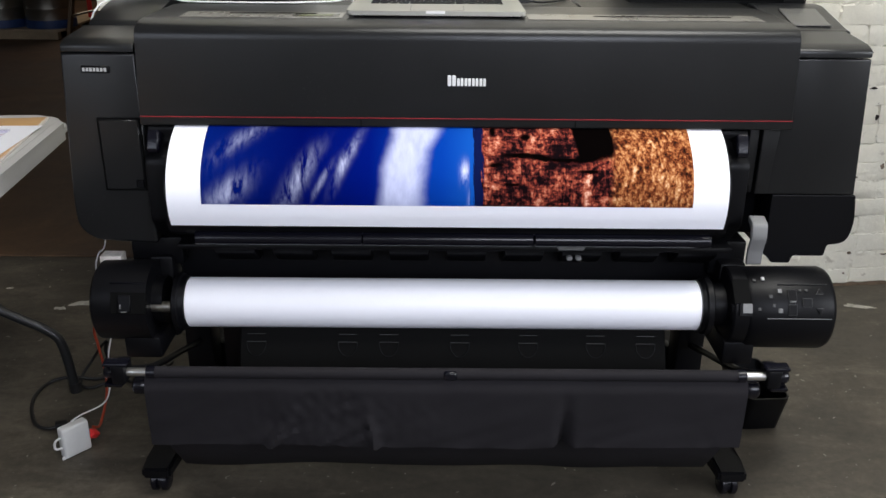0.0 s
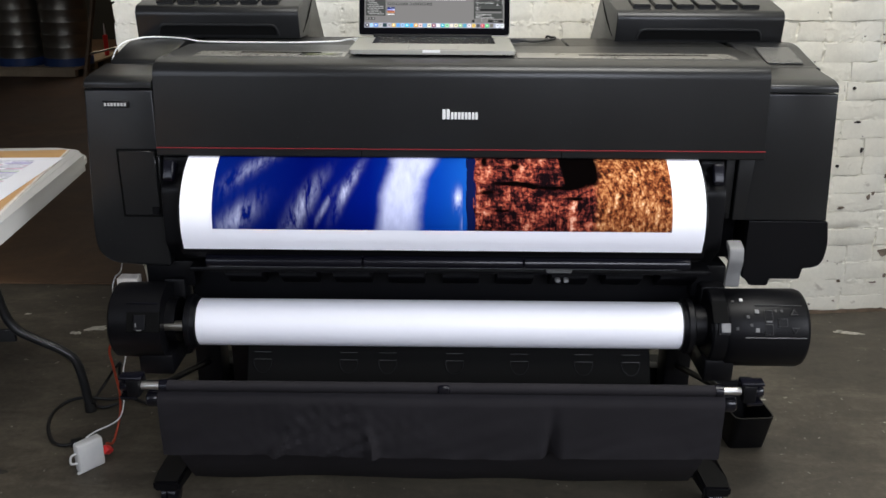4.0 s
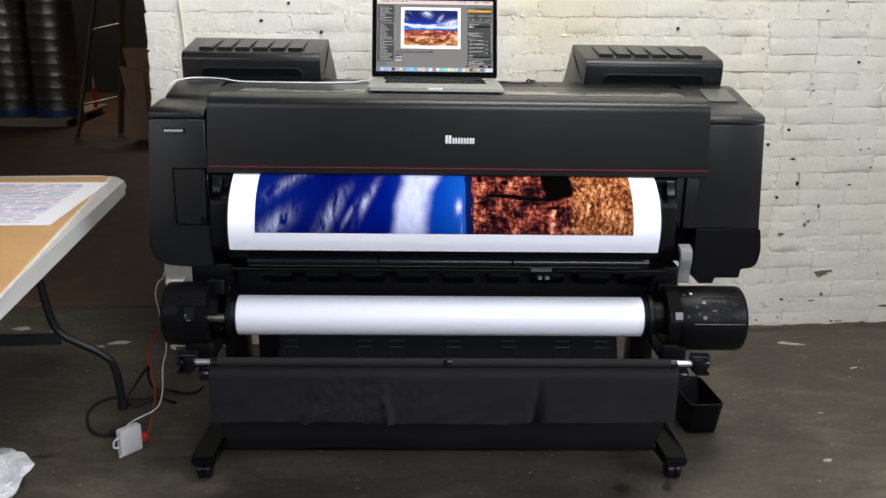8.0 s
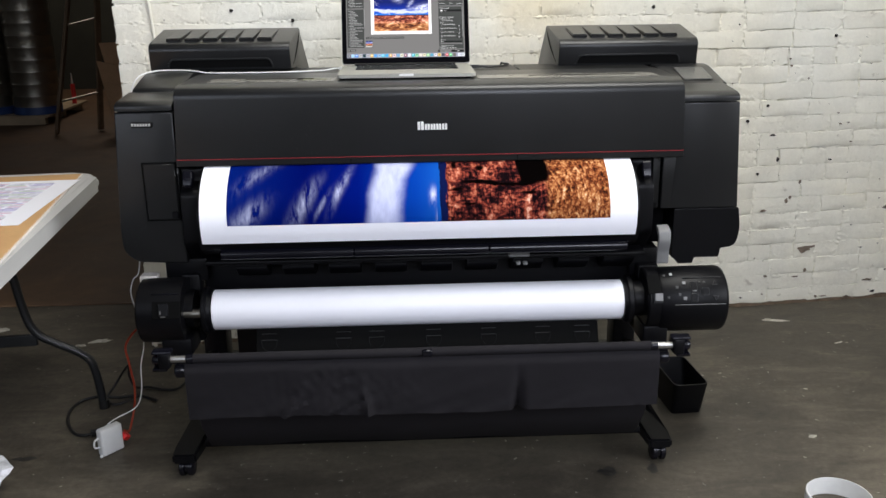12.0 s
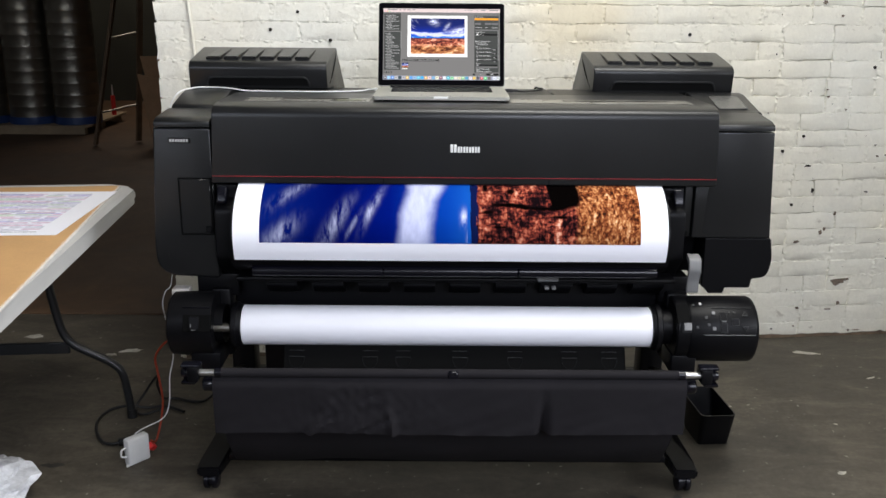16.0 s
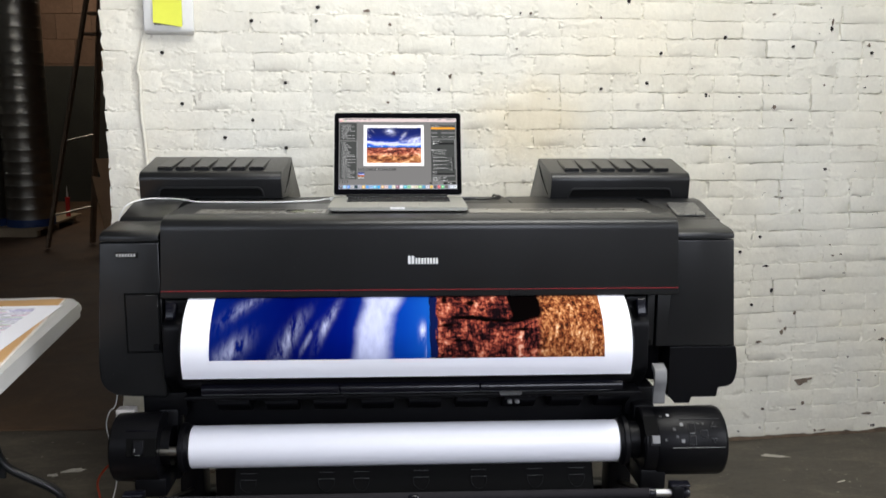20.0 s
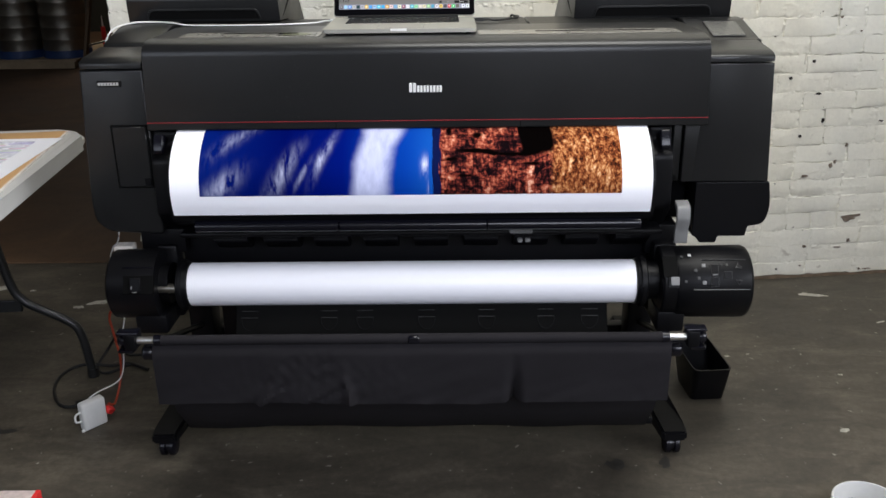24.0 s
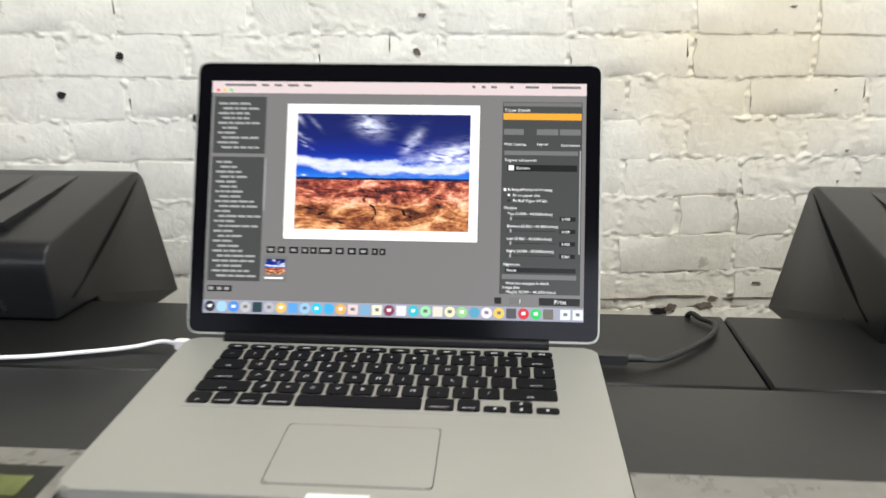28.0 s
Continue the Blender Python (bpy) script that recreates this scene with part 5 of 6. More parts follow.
for vv in (0.573, 0.625, 0.677, 0.729):
    ui("slider", 0.800, vv, 0.925, vv + 0.002, G["black"], 2, display)
    ui("slider_knob", 0.806, vv - 0.006, 0.811, vv + 0.008, G["text"], 3, display)
    ui("value_box", 0.935, vv - 0.008, 0.976, vv + 0.010, G["black"], 2, display)
    ui_words("3.000", 0.940, vv + 0.007, 0.0034)
ui("align_choice", 0.796, 0.780, 0.978, 0.800, G["black"], 2, display)
ui("panel_button", 0.788, 0.808, 0.980, 0.828, G["mid"], 2, display)
ui("gear_button", 0.770, 0.905, 0.788, 0.932, G["black"], 1, display)
ui("copies_box", 0.808, 0.905, 0.840, 0.934, G["mid"], 1, display)
ui_words("1", 0.832, 0.929, 0.0055)
ui("print_button", 0.885, 0.904, 0.990, 0.935, G["black"], 1, display)
ui_words("Print", 0.924, 0.928, 0.0055)
# dock
ui("dock", 0.0, 0.943, 1.0, 1.0, G["dock"], 1, display)
dock_cols = [(0.02, 0.02, 0.03), (0.35, 0.6, 0.85), (0.05, 0.25, 0.7), (0.5, 0.5, 0.5), (0.02, 0.05, 0.06), (0.45, 0.45, 0.5), (0.75, 0.5, 0.1), (0.1, 0.35, 0.75), (0.3, 0.55, 0.85), (0.02, 0.55, 0.8), (0.05, 0.4, 0.75),
             (0.75, 0.42, 0.1), (0.8, 0.6, 0.6), (0.2, 0.4, 0.6), (0.8, 0.78, 0.6), (0.25, 0.05, 0.1), (0.75, 0.75, 0.8), (0.03, 0.5, 0.6), (0.3, 0.75, 0.4), (0.75, 0.7, 0.6), (0.8, 0.75, 0.5), (0.3, 0.6, 0.25), (0.1, 0.35, 0.5), (0.8, 0.75, 0.8),
             (0.8, 0.55, 0.1), (0.08, 0.08, 0.09), (0.6, 0.03, 0.04), (0.03, 0.55, 0.12), (0.15, 0.14, 0.12), (0.75, 0.78, 0.85), (0.75, 0.78, 0.8)]
def ui_disc(name, u, v, r, material, lift):
    """A round field of the lit screen."""
    bm = bmesh.new()
    z = 0.0010 + 0.00018 * lift
    cx, cy = DX + u * DW, DY + (1 - v) * DH
    bm.faces.new([bm.verts.new(LID @ Vector((cx + r * math.cos(k * math.pi / 8), cy + r * math.sin(k * math.pi / 8), z))) for k in range(16)])
    return part(name, bm, material, display, smooth=0)


for i, c in enumerate(dock_cols):
    u = 0.004 + i * 0.0318 + (0.012 if i > 28 else 0)
    if i in (4, 7, 12, 13, 14, 16, 19, 25, 28, 29, 30):
        ui("dock_icon", u + 0.002, 0.950, u + 0.028, 0.992, glow("dock_colour", c), 2, display)
    else:
        ui_disc("dock_icon", u + 0.015, 0.971, 0.0049, glow("dock_colour", c), 2)
    if i % 3 != 1:
        ui("dock_mark", u + 0.010, 0.963, u + 0.020, 0.976, G["white"] if sum(c) < 1.4 else G["mid"], 3, display)

# ---- cables on the deck ----
ob = tagged(part("white_cable", tube([(-0.222, 0.331, 1.1195), (-0.238, 0.338, 1.1185), (-0.262, 0.332, 1.1150), (-0.30, 0.318, 1.1148), (-0.37, 0.300, 1.1148), (-0.48, 0.298, 1.1148), (-0.59, 0.310, 1.1148), (-0.64, 0.325, 1.1195), (-0.70, 0.345, 1.1205), (-0.75, 0.325, 1.1200),
     (-0.786, 0.275, 1.106), (-0.808, 0.262, 1.045), (-0.812, 0.25, 0.92), (-0.814, 0.24, 0.75), (-0.824, 0.22, 0.566), (-0.847, 0.22, 0.527), (-0.858, 0.22, 0.488), (-0.848, 0.21, 0.44), (-0.828, 0.18, 0.39), (-0.820, 0.16, 0.341), (-0.835, 0.16, 0.279), (-0.841, 0.16, 0.205), (-0.854, 0.16, 0.158), (-0.877, 0.16, 0.133), (-0.925, 0.155, 0.110), (-0.952, 0.148, 0.094)], 0.0020, 8, 6), M["white"]),
     "thin white power cable from the laptop to the adapter", "cable")
part("cable_plug", slab(-0.2225, -0.2095, 0.326, 0.335, 1.1155, 1.1235, 0.002, 0.001), M["white"], ob, "white magnetic plug")
usb = tagged(part("black_cable", tube([(0.192, 0.328, 1.1195), (0.215, 0.334, 1.1165), (0.245, 0.362, 1.1155), (0.272, 0.396, 1.1155), (0.281, 0.422, 1.1165), (0.272, 0.440, 1.1155), (0.262, 0.457, 1.112), (0.262, 0.470, 1.06)], 0.0028, 8, 6), M["cord"]), "short black data cable with a plug", "cable")
part("cable_plug", slab(0.1560, 0.184, 0.321, 0.334, 1.115, 1.124, 0.002, 0.001), M["cord"], usb)
part("strain_relief", lathe([(0.182, 0.0), (0.182, 0.0042), (0.198, 0.0034), (0.198, 0.0)], True, 12, (0, 0.328, 1.1195)), M["cord"], usb)

# ---- power adapter and cords on the floor ----
AD = pose(-0.951, 0.150, 0.0, 0, 0, 50)
adapter = thing("power_adapter", (-0.965, 0.165, 0.0), "square white laptop power adapter standing on its edge", "power adapter")
part("adapter_body", box(-0.036, 0.036, -0.0145, 0.0145, 0.0004, 0.086, 0.006, 3, m=AD), M["white"], adapter)
part("cord_hook", tube([AD @ Vector(p) for p in ((-0.034, 0.0, 0.060), (-0.050, 0.0, 0.056), (-0.052, 0.0, 0.036), (-0.036, 0.0, 0.030))], 0.003, 8), M["white"], adapter)
part("cord_hook", tube([AD @ Vector(p) for p in ((-0.030, -0.004, 0.008), (-0.040, -0.006, 0.002), (-0.034, -0.008, 0.0045))], 0.004, 8), M["white"], adapter)
oc = tagged(part("extension_cord", tube([(-0.925, 0.205, 0.040), (-0.922, 0.235, 0.022), (-0.925, 0.275, 0.030), (-0.918, 0.30, 0.075), (-0.910, 0.30, 0.138), (-0.914, 0.30, 0.19), (-0.919, 0.30, 0.236), (-0.921, 0.30, 0.284), (-0.886, 0.30, 0.332), (-0.84, 0.31, 0.35), (-0.75, 0.34, 0.36), (-0.66, 0.36, 0.38)], 0.0036, 10, 6), M["orange"]), "orange extension cord running to the adapter", "cord")
# translucent plug coloured solid red to carry its lit glow
part("cord_plug", box(-0.011, 0.011, -0.010, 0.010, -0.010, 0.024, 0.005, 2, m=pose(-0.920, 0.198, 0.024, 50, 30, -30)), M["redled"], oc, "cord plug with its red glow painted in")
tagged(part("looped_cable", tube([(-1.030, 0.262, 0.008), (-1.063, 0.246, 0.006), (-1.105, 0.265, 0.006), (-1.151, 0.342, 0.006), (-1.171, 0.423, 0.006), (-1.155, 0.487, 0.006), (-1.10, 0.496, 0.016), (-1.035, 0.505, 0.006), (-0.981, 0.518, 0.006), (-0.94, 0.50, 0.006), (-0.901, 0.475, 0.006)], 0.0052, 10, 6), M["cord"]), "looped black power cord on the floor", "cord")
tagged(part("looped_cable", tube([(-0.964, 0.492, 0.016), (-1.021, 0.457, 0.006), (-1.056, 0.466, 0.006), (-1.075, 0.51, 0.010), (-1.056, 0.55, 0.040), (-1.025, 0.55, 0.085), (-1.002, 0.55, 0.109), (-1.008, 0.552, 0.09), (-1.011, 0.555, 0.062), (-0.997, 0.56, 0.018), (-0.975, 0.575, 0.008), (-0.948, 0.577, 0.006), (-0.893, 0.555, 0.006), (-0.855, 0.559, 0.006), (-0.835, 0.61, 0.006)], 0.0046, 10, 6), M["cord"]), "thin black cord folded back over itself on the floor", "cord")
part("cord_plug", box(-0.020, 0.012, -0.011, 0.011, 0.0005, 0.022, 0.005, 2, m=pose(-1.028, 0.256, 0.0, 0, 0, 25)), M["cord"], bpy.data.objects["looped_cable"], "black moulded plug")
label_box = thing("power_inlet", (-0.72, 0.12, 0.60), "small pale label tag under the printer's side box", "tag")
part("tag_plate", box(-0.772, -0.724, 0.045, 0.080, 0.571, 0.595, 0.002, 1), M["cardedge"], label_box)

# ---- waste bin ----
BIN = pose(0.846, 0.325, 0.0, 0, 0, 4)
binm = bmesh.new()
lo = rounded([(-0.040, -0.052), (0.060, -0.052), (0.060, 0.085), (-0.040, 0.085)], 0.014, 3)
hi = rounded([(-0.056, -0.104), (0.056, -0.104), (0.056, 0.116), (-0.056, 0.116)], 0.020, 3)
rings = [[binm.verts.new((x, y, z)) for x, y in pts] for pts, z in ((lo, 0.002), (hi, 0.128), ([(x * 0.95, y * 0.95) for x, y in hi], 0.128), ([(x * 0.93, y * 0.93) for x, y in lo], 0.010))]
n = len(lo)
for a, b in zip(rings, rings[1:]):
    for i in range(n):
        binm.faces.new((a[i], a[(i + 1) % n], b[(i + 1) % n], b[i]))
binm.faces.new(rings[0][::-1])
binm.faces.new(rings[3])
binm.transform(BIN)
tagged(part("waste_bin", binm, M["black"]), "small open black plastic bin standing on the floor", "bin")

# ---- the folding table ----
TAB = pose(-1.064, 0.712, 0.008, 0, 0, 5.8)
TABLE = thing("folding_table", (-1.40, 0.0, 0.0), "white moulded folding table with black tubular legs", "table")
part("table_top", slab(-0.76, 0.0, -1.83, 0.0, 0.698, 0.744, 0.10, 0.016, m=TAB), M["table"], TABLE)
part("edge_groove", slab(-0.735, -0.025, -1.805, -0.025, 0.690, 0.7447, 0.085, 0.0, m=TAB), M["table"], TABLE)
for yy in (-0.265, -1.60):
    for sx in (-1, 1):
        pts = [(-0.38 + sx * 0.110, yy, 0.70), (-0.38 + sx * 0.122, yy, 0.52), (-0.38 + sx * 0.148, yy, 0.33), (-0.38 + sx * 0.178, yy, 0.268), (-0.38 + sx * 0.225, yy, 0.236), (-0.38 + sx * 0.302, yy, 0.190), (-0.38 + sx * 0.334, yy, 0.140), (-0.38 + sx * 0.350, yy, -0.0075)]
        leg = part("leg", tube([TAB @ Vector(p) for p in pts], 0.0135, 12, 6), M["tube"], TABLE)
        part("foot_cap", lathe([(0.0002, 0.0), (0.0002, 0.017), (0.030, 0.016), (0.030, 0.0)], False, 16, (TAB @ Vector((-0.38 + sx * 0.350, yy, 0)))[:2] + (0.0,)), M["cord"], leg)
    part("leg_brace", box(-0.38 - 0.172, -0.38 + 0.172, yy - 0.006, yy + 0.006, 0.232, 0.272, 0.003, 1, m=TAB), M["tube"], TABLE)
CARD = pose(-1.112, 0.652, 0.0, 0, 0, 8.6)
cardb = tagged(part("cardboard_sheet", box(-0.62, -0.002, -1.60, 0.0, 0.7530, 0.7585, m=CARD), M["card"], smooth=0), "tan corrugated cardboard sheet covering the table", "cardboard")
rag = bmesh.new()
ev = []
for i in range(121):
    y = -1.60 + 1.60 * i / 120
    k = 0.004 * noise.noise(Vector((y * 23, 2.0, 0))) + 0.003 * noise.noise(Vector((y * 70, 4.0, 0)))
    ev.append([rag.verts.new(CARD @ Vector(p)) for p in ((-0.0045 + k, y, 0.7587), (0.0012 + k, y, 0.7578), (0.0012 + k * 0.5, y, 0.7530))])
for a, b in zip(ev, ev[1:]):
    for k in range(2):
        rag.faces.new((a[k], a[k + 1], b[k + 1], b[k]))
part("sheet_edge", rag, M["cardedge"], cardb, "pale torn cardboard edge")
tagged(part("cardboard_sheet", box(-0.60, 0.0, -1.2, 0.0, 0.7525, 0.7529, m=pose(-1.126, 0.668, 0.0, 0, 0, 5.4)), M["card"], smooth=0), "thin tan cardboard layer under the larger sheet", "cardboard")
PAPER = pose(-1.085, 0.552, 0.7592, 0, 0, 3.2)
proof = tagged(part("proof_print", box(-0.62, 0.0, -0.55, 0.0, 0.0, 0.0008, m=PAPER), M["paper"], smooth=0), "white proof print with faint pink and green lines", "print")
pinks = [mat("pink_ink", (0.66, 0.44, 0.56), 0.5, vary=0.2, scale=60, bump=0), mat("green_ink", (0.54, 0.64, 0.50), 0.5, vary=0.2, scale=60, bump=0), mat("violet_ink", (0.42, 0.38, 0.62), 0.5, vary=0.2, scale=60, bump=0), mat("grey_ink", (0.60, 0.60, 0.68), 0.5, vary=0.2, scale=60, bump=0)]
INK = random.Random(3)
for i in range(34):
    y = -0.035 - i * 0.0140
    x = -0.56
    while x < -0.075:
        w = INK.uniform(0.05, 0.20)
        part("ink_line", box(x, min(x + w, -0.065), y - 0.0085, y, 0.0008, 0.0012, m=PAPER), pinks[INK.choice((0, 0, 1, 2, 3, 3))], proof)
        x += w + INK.uniform(0.003, 0.02)
part("ink_line", box(-0.56, -0.065, -0.520, -0.516, 0.0008, 0.0012, m=PAPER), M["dim"], proof)

# ---- white ring and bubble plastic on the floor ----
tagged(part("paper_ring", lathe([(0.0005, 0.078), (0.0005, 0.083), (0.048, 0.083), (0.050, 0.081), (0.050, 0.079), (0.002, 0.078), (0.0005, 0.078)], False, 48, (1.090, -0.285, 0.0)), M["white"]), "white round roll core standing on the floor", "roll core")
bub = bmesh.new()
bmesh.ops.create_icosphere(bub, subdivisions=4, radius=1.0)
for v in bub.verts:
    p = v.co.copy()
    k = 1 + 0.30 * noise.noise(p * 2.3) + 0.22 * abs(noise.noise(p * 6.0)) + 0.08 * noise.noise(p * 17)
    v.co = Vector((p.x * 0.13 * k, p.y * 0.15 * k, max(-0.8, p.z) * 0.055 * k))
low = min(v.co.z for v in bub.verts)
bub.transform(Matrix.Translation((-1.315, -0.105, 0.0005 - low)))
tagged(part("bubble_wrap", bub, M["foam"], smooth=25), "crumpled clear bubble plastic lying on the floor", "packaging")

parcel = tagged(part("flat_parcel", box(-0.21, 0.0, -0.30, 0.0, 0.0005, 0.030, 0.004, 2, m=pose(-0.952, -0.196, 0.0, 0, 0, 0.5)), mat("pale_pink_card", (0.62, 0.52, 0.50), 0.6, vary=0.12, scale=30, bump=0.1)), "flat pale pink parcel lying on the floor", "parcel")
part("corner_tape", box(-0.012, 0.0006, -0.30, 0.0006, 0.004, 0.0306, 0.002, 1, m=pose(-0.952, -0.196, 0.0, 0, 0, 0.5)), M["redled"], parcel, "worn red edge tape")

# ---- intercom, note and painted-over wire on the brick wall ----
inter = thing("wall_intercom", WALL @ Vector((-0.82, -0.02, 1.62)), "white wall unit with a yellow sticky note", "intercom")
part("intercom_body", prism(rounded([(-0.034, 1.628), (-0.034, 1.80), (-0.006, 1.81), (-0.006, 1.620)], [0.012, 0.012, 0, 0], 3), -0.902, -0.735, 0.008, 2, m=WALL), M["white"], inter)
part("dark_window", box(-0.866, -0.772, -0.0352, -0.034, 1.650, 1.755, m=WALL), M["grey"], inter)
part("sticky_note", sheet([[WALL @ Vector((x, -0.0365 - 0.010 * (1 - t) ** 2, 1.658 + t * 0.09 - 0.014 * s)) for s, x in ((0, -0.868), (0.5, -0.820), (1, -0.772))] for t in (0.0, 0.3, 0.6, 1.0)], 0.0004), M["yellow"], inter, "bright yellow sticky note")
tagged(part("wall_wire", tube([WALL @ Vector(p) for p in ((-0.905, -0.006, 1.63), (-0.915, -0.007, 1.59), (-0.935, -0.007, 1.50), (-0.928, -0.009, 1.47), (-0.930, -0.007, 1.35), (-0.921, -0.007, 1.22), (-0.918, -0.007, 1.05), (-0.925, -0.007, 0.80))], 0.0048, 8, 5), M["mortar"]), "white painted-over wire down the brick wall", "wire")

# ---- the back room ----
PAL = thing("plywood_pallet", (-4.6, 7.3, 0.006), "low plywood pallet under the metal ducts", "pallet")
part("deck_board", box(-6.0, -3.62, 6.66, 7.85, 0.078, 0.102, 0.003, 1), M["pallet"], PAL)
for y in (6.70, 7.20, 7.70):
    part("bearer", box(-5.95, -3.66, y, y + 0.08, 0.0065, 0.078, 0.003, 1), M["pallet"], PAL)


def duct(x, y, r, h):
    t = thing("spiral_duct", (x, y, 0.102), "tall galvanised spiral duct standing on end with a blue cap", "duct", "ducts on the pallet")
    prof = [(0.07, r - 0.004)]
    k = 0
    z = 0.07
    while z < h:
        prof += [(z, r), (z + 0.105, r), (z + 0.109, r + 0.0018), (z + 0.115, r + 0.0018), (z + 0.119, r)]
        z += 0.119
    prof.append((z, r - 0.02))
    part("duct_wall", lathe(prof, False, 40, (x, y, 0.102)), M["duct"], t)
    part("end_cap", lathe([(0.0, 0.0), (0.0, r + 0.008), (0.075, r + 0.008), (0.075, 0.0)], False, 40, (x, y, 0.102)), M["blue"], t, "blue plastic end cap")
    return t


first = duct(-3.80, 6.93, 0.225, 2.9)
for x in (-4.265, -4.74):
    copy_thing(first, pose(x, 6.93, 0.102))
LAD = thing("wooden_ladder", (-3.1, 6.0, 0.006), "old wooden step ladder leaning open in the back room", "ladder")


def beam(a, b, w, d):
    """A sawn board from a to b, w wide and d deep."""
    a, b = Vector(a), Vector(b)
    m = Matrix.Translation(a) @ (b - a).to_track_quat("Z", "Y").to_matrix().to_4x4()
    return box(-w / 2, w / 2, -d / 2, d / 2, 0.0, (b - a).length, 0.003, 1, m=m)


part("rail", beam((-3.288, 6.0, 0.02), (-2.78, 6.0, 2.30), 0.060, 0.028), M["wood"], LAD)
part("rail", beam((-2.962, 6.25, 0.02), (-2.70, 6.1, 2.30), 0.058, 0.028), M["wood"], LAD)
for z in (1.95, 2.13):
    k = z / 2.3
    part("step", box(-3.27 + 0.508 * k, -2.94 + 0.262 * k, 6.0, 6.14, z, z + 0.022, 0.003, 1), M["wood"], LAD)
for z in (0.32, 1.0):
    k = z / 2.3
    part("rung", tube([(-3.288 + 0.508 * k, 6.0, z), (-2.962 + 0.262 * k, 6.25 - 0.15 * k, z + 0.06)], 0.009, 8, curve=False), M["duct"], LAD, "thin steel rung rod")
for y, outline in ((5.95, [(-2.824, 0.689), (-2.60, 0.64), (-2.60, 0.0065), (-2.71, 0.0065)]), (6.00, [(-2.80, 0.845), (-2.57, 0.85), (-2.57, 0.0065), (-2.64, 0.0065)])):
    tagged(part("leaning_cardboard", front_prism(outline, y, y + 0.012, 0.001), M["brown_card"], smooth=0), "brown folded cardboard leaning behind the wall's end", "cardboard")
CAU = thing("caulk_tube", (-3.665, 7.574, 0.102), "small white and red sealant cartridge on the pallet", "cartridge")
part("cartridge", lathe([(0.0, 0.0), (0.0, 0.024), (0.21, 0.024), (0.215, 0.0)], False, 20, (-3.665, 7.574, 0.102)), M["redled"], CAU, "red and white printed cartridge")
part("nozzle", lathe([(0.215, 0.011), (0.33, 0.004), (0.33, 0.0)], False, 12, (-3.665, 7.574, 0.102)), M["white"], CAU)
tagged(part("trim_panel", box(-6.9, 1.8, 9.80, 9.86, 0.006, 1.80), mat("dark_green_panel", (0.035, 0.036, 0.028), 0.7, vary=0.2, scale=2, bump=0.1), smooth=0), "dark painted lower panel of the back wall", "panel", kind="structure")

# ---- bricks, last ----
BR = random.Random(11)
COURSE = 0.068


def brick_mesh(length, seed):
    """A brick's front, with uneven face and worn arrises; its back lies in the wall."""
    r = random.Random(seed)
    nx, nz = 6, 4
    half = length / 2
    xs = (-half, -half + 0.005, -half * 0.35, 0.0, half * 0.4, half - 0.005, half)
    zs = (-0.0318, -0.0272, 0.0, 0.0272, 0.0318)
    bm = bmesh.new()
    grid = []
    for j in range(nz + 1):
        row = []
        for i in range(nx + 1):
            edge = i in (0, nx) or j in (0, nz)
            corner = i in (0, nx) and j in (0, nz)
            x = xs[i] + r.uniform(-1, 1) * 0.0042
            z = zs[j] + r.uniform(-1, 1) * 0.0036
            y = r.uniform(0.0, 1.0) ** 2 * 0.0015 + (r.uniform(0.0, 0.002) if corner else 0) if edge else r.uniform(-0.0007, 0.0007)
            row.append(bm.verts.new((x, y, z)))
        grid.append(row)
    for a, b in zip(grid, grid[1:]):
        for i in range(nx):
            bm.faces.new((a[i], a[i + 1], b[i + 1], b[i]))
    ring = grid[0] + [row[-1] for row in grid[1:]] + grid[-1][-2::-1] + [row[0] for row in grid[-2:0:-1]]
    back = [bm.verts.new((v.co.x * 1.02, 0.03, v.co.z * 1.04)) for v in ring]
    n = len(ring)
    for i in range(n):
        bm.faces.new((ring[i], back[i], back[(i + 1) % n], ring[(i + 1) % n]))
    bmesh.ops.recalc_face_normals(bm, faces=bm.faces)
    me = bpy.data.meshes.new("brick")
    bm.to_mesh(me)
    bm.free()
    me.materials.append(M["brick"])
    me.shade_smooth()
    me.set_sharp_from_angle(angle=radians(32))
    return me


LONG = [brick_mesh(0.196, 20 + i) for i in range(9)]
SHORT = [brick_mesh(0.093, 60 + i) for i in range(6)]
rest_v, rest_f = [], []
heads = []
for c in range(33):
    z = (c + 0.5) * COURSE
    header = c % 6 == 3
    x = -1.055 + BR.uniform(-0.004, 0.004)
    first = c % 2 == 0
    heads.append([x])
    while x < 3.0:
        short = header or first or BR.random() < 0.06
        first = False
        step = 0.1025 if short else 0.2055
        me = BR.choice(SHORT if short else LONG)
        turn = BR.uniform(-0.7, 0.7)
        m = WALL @ pose(x + step / 2, BR.uniform(-0.0008, 0.0014), z + BR.uniform(-0.002, 0.002), BR.uniform(-0.45, 0.25), turn, BR.uniform(-0.2, 0.2))
        if 11 <= c <= 25 and x < 2.15:
            ob = new("brick", me)
            ob.parent = brick_wall
            ob.matrix_basis = m
        else:
            base = len(rest_v)
            rest_v += [m @ v.co for v in me.vertices]
            rest_f += [[base + k for k in p.vertices] for p in me.polygons]
        x += step
        heads[-1].append(x)
me = bpy.data.meshes.new("brick_field")
me.from_pydata([tuple(v) for v in rest_v], [], rest_f)
me.materials.append(M["brick"])
me.shade_smooth()
me.set_sharp_from_angle(angle=radians(32))
ob = new("brick_field", me)
ob.parent = brick_wall
tagged(ob, "white painted bricks of the lower and upper wall", kind="stuff")

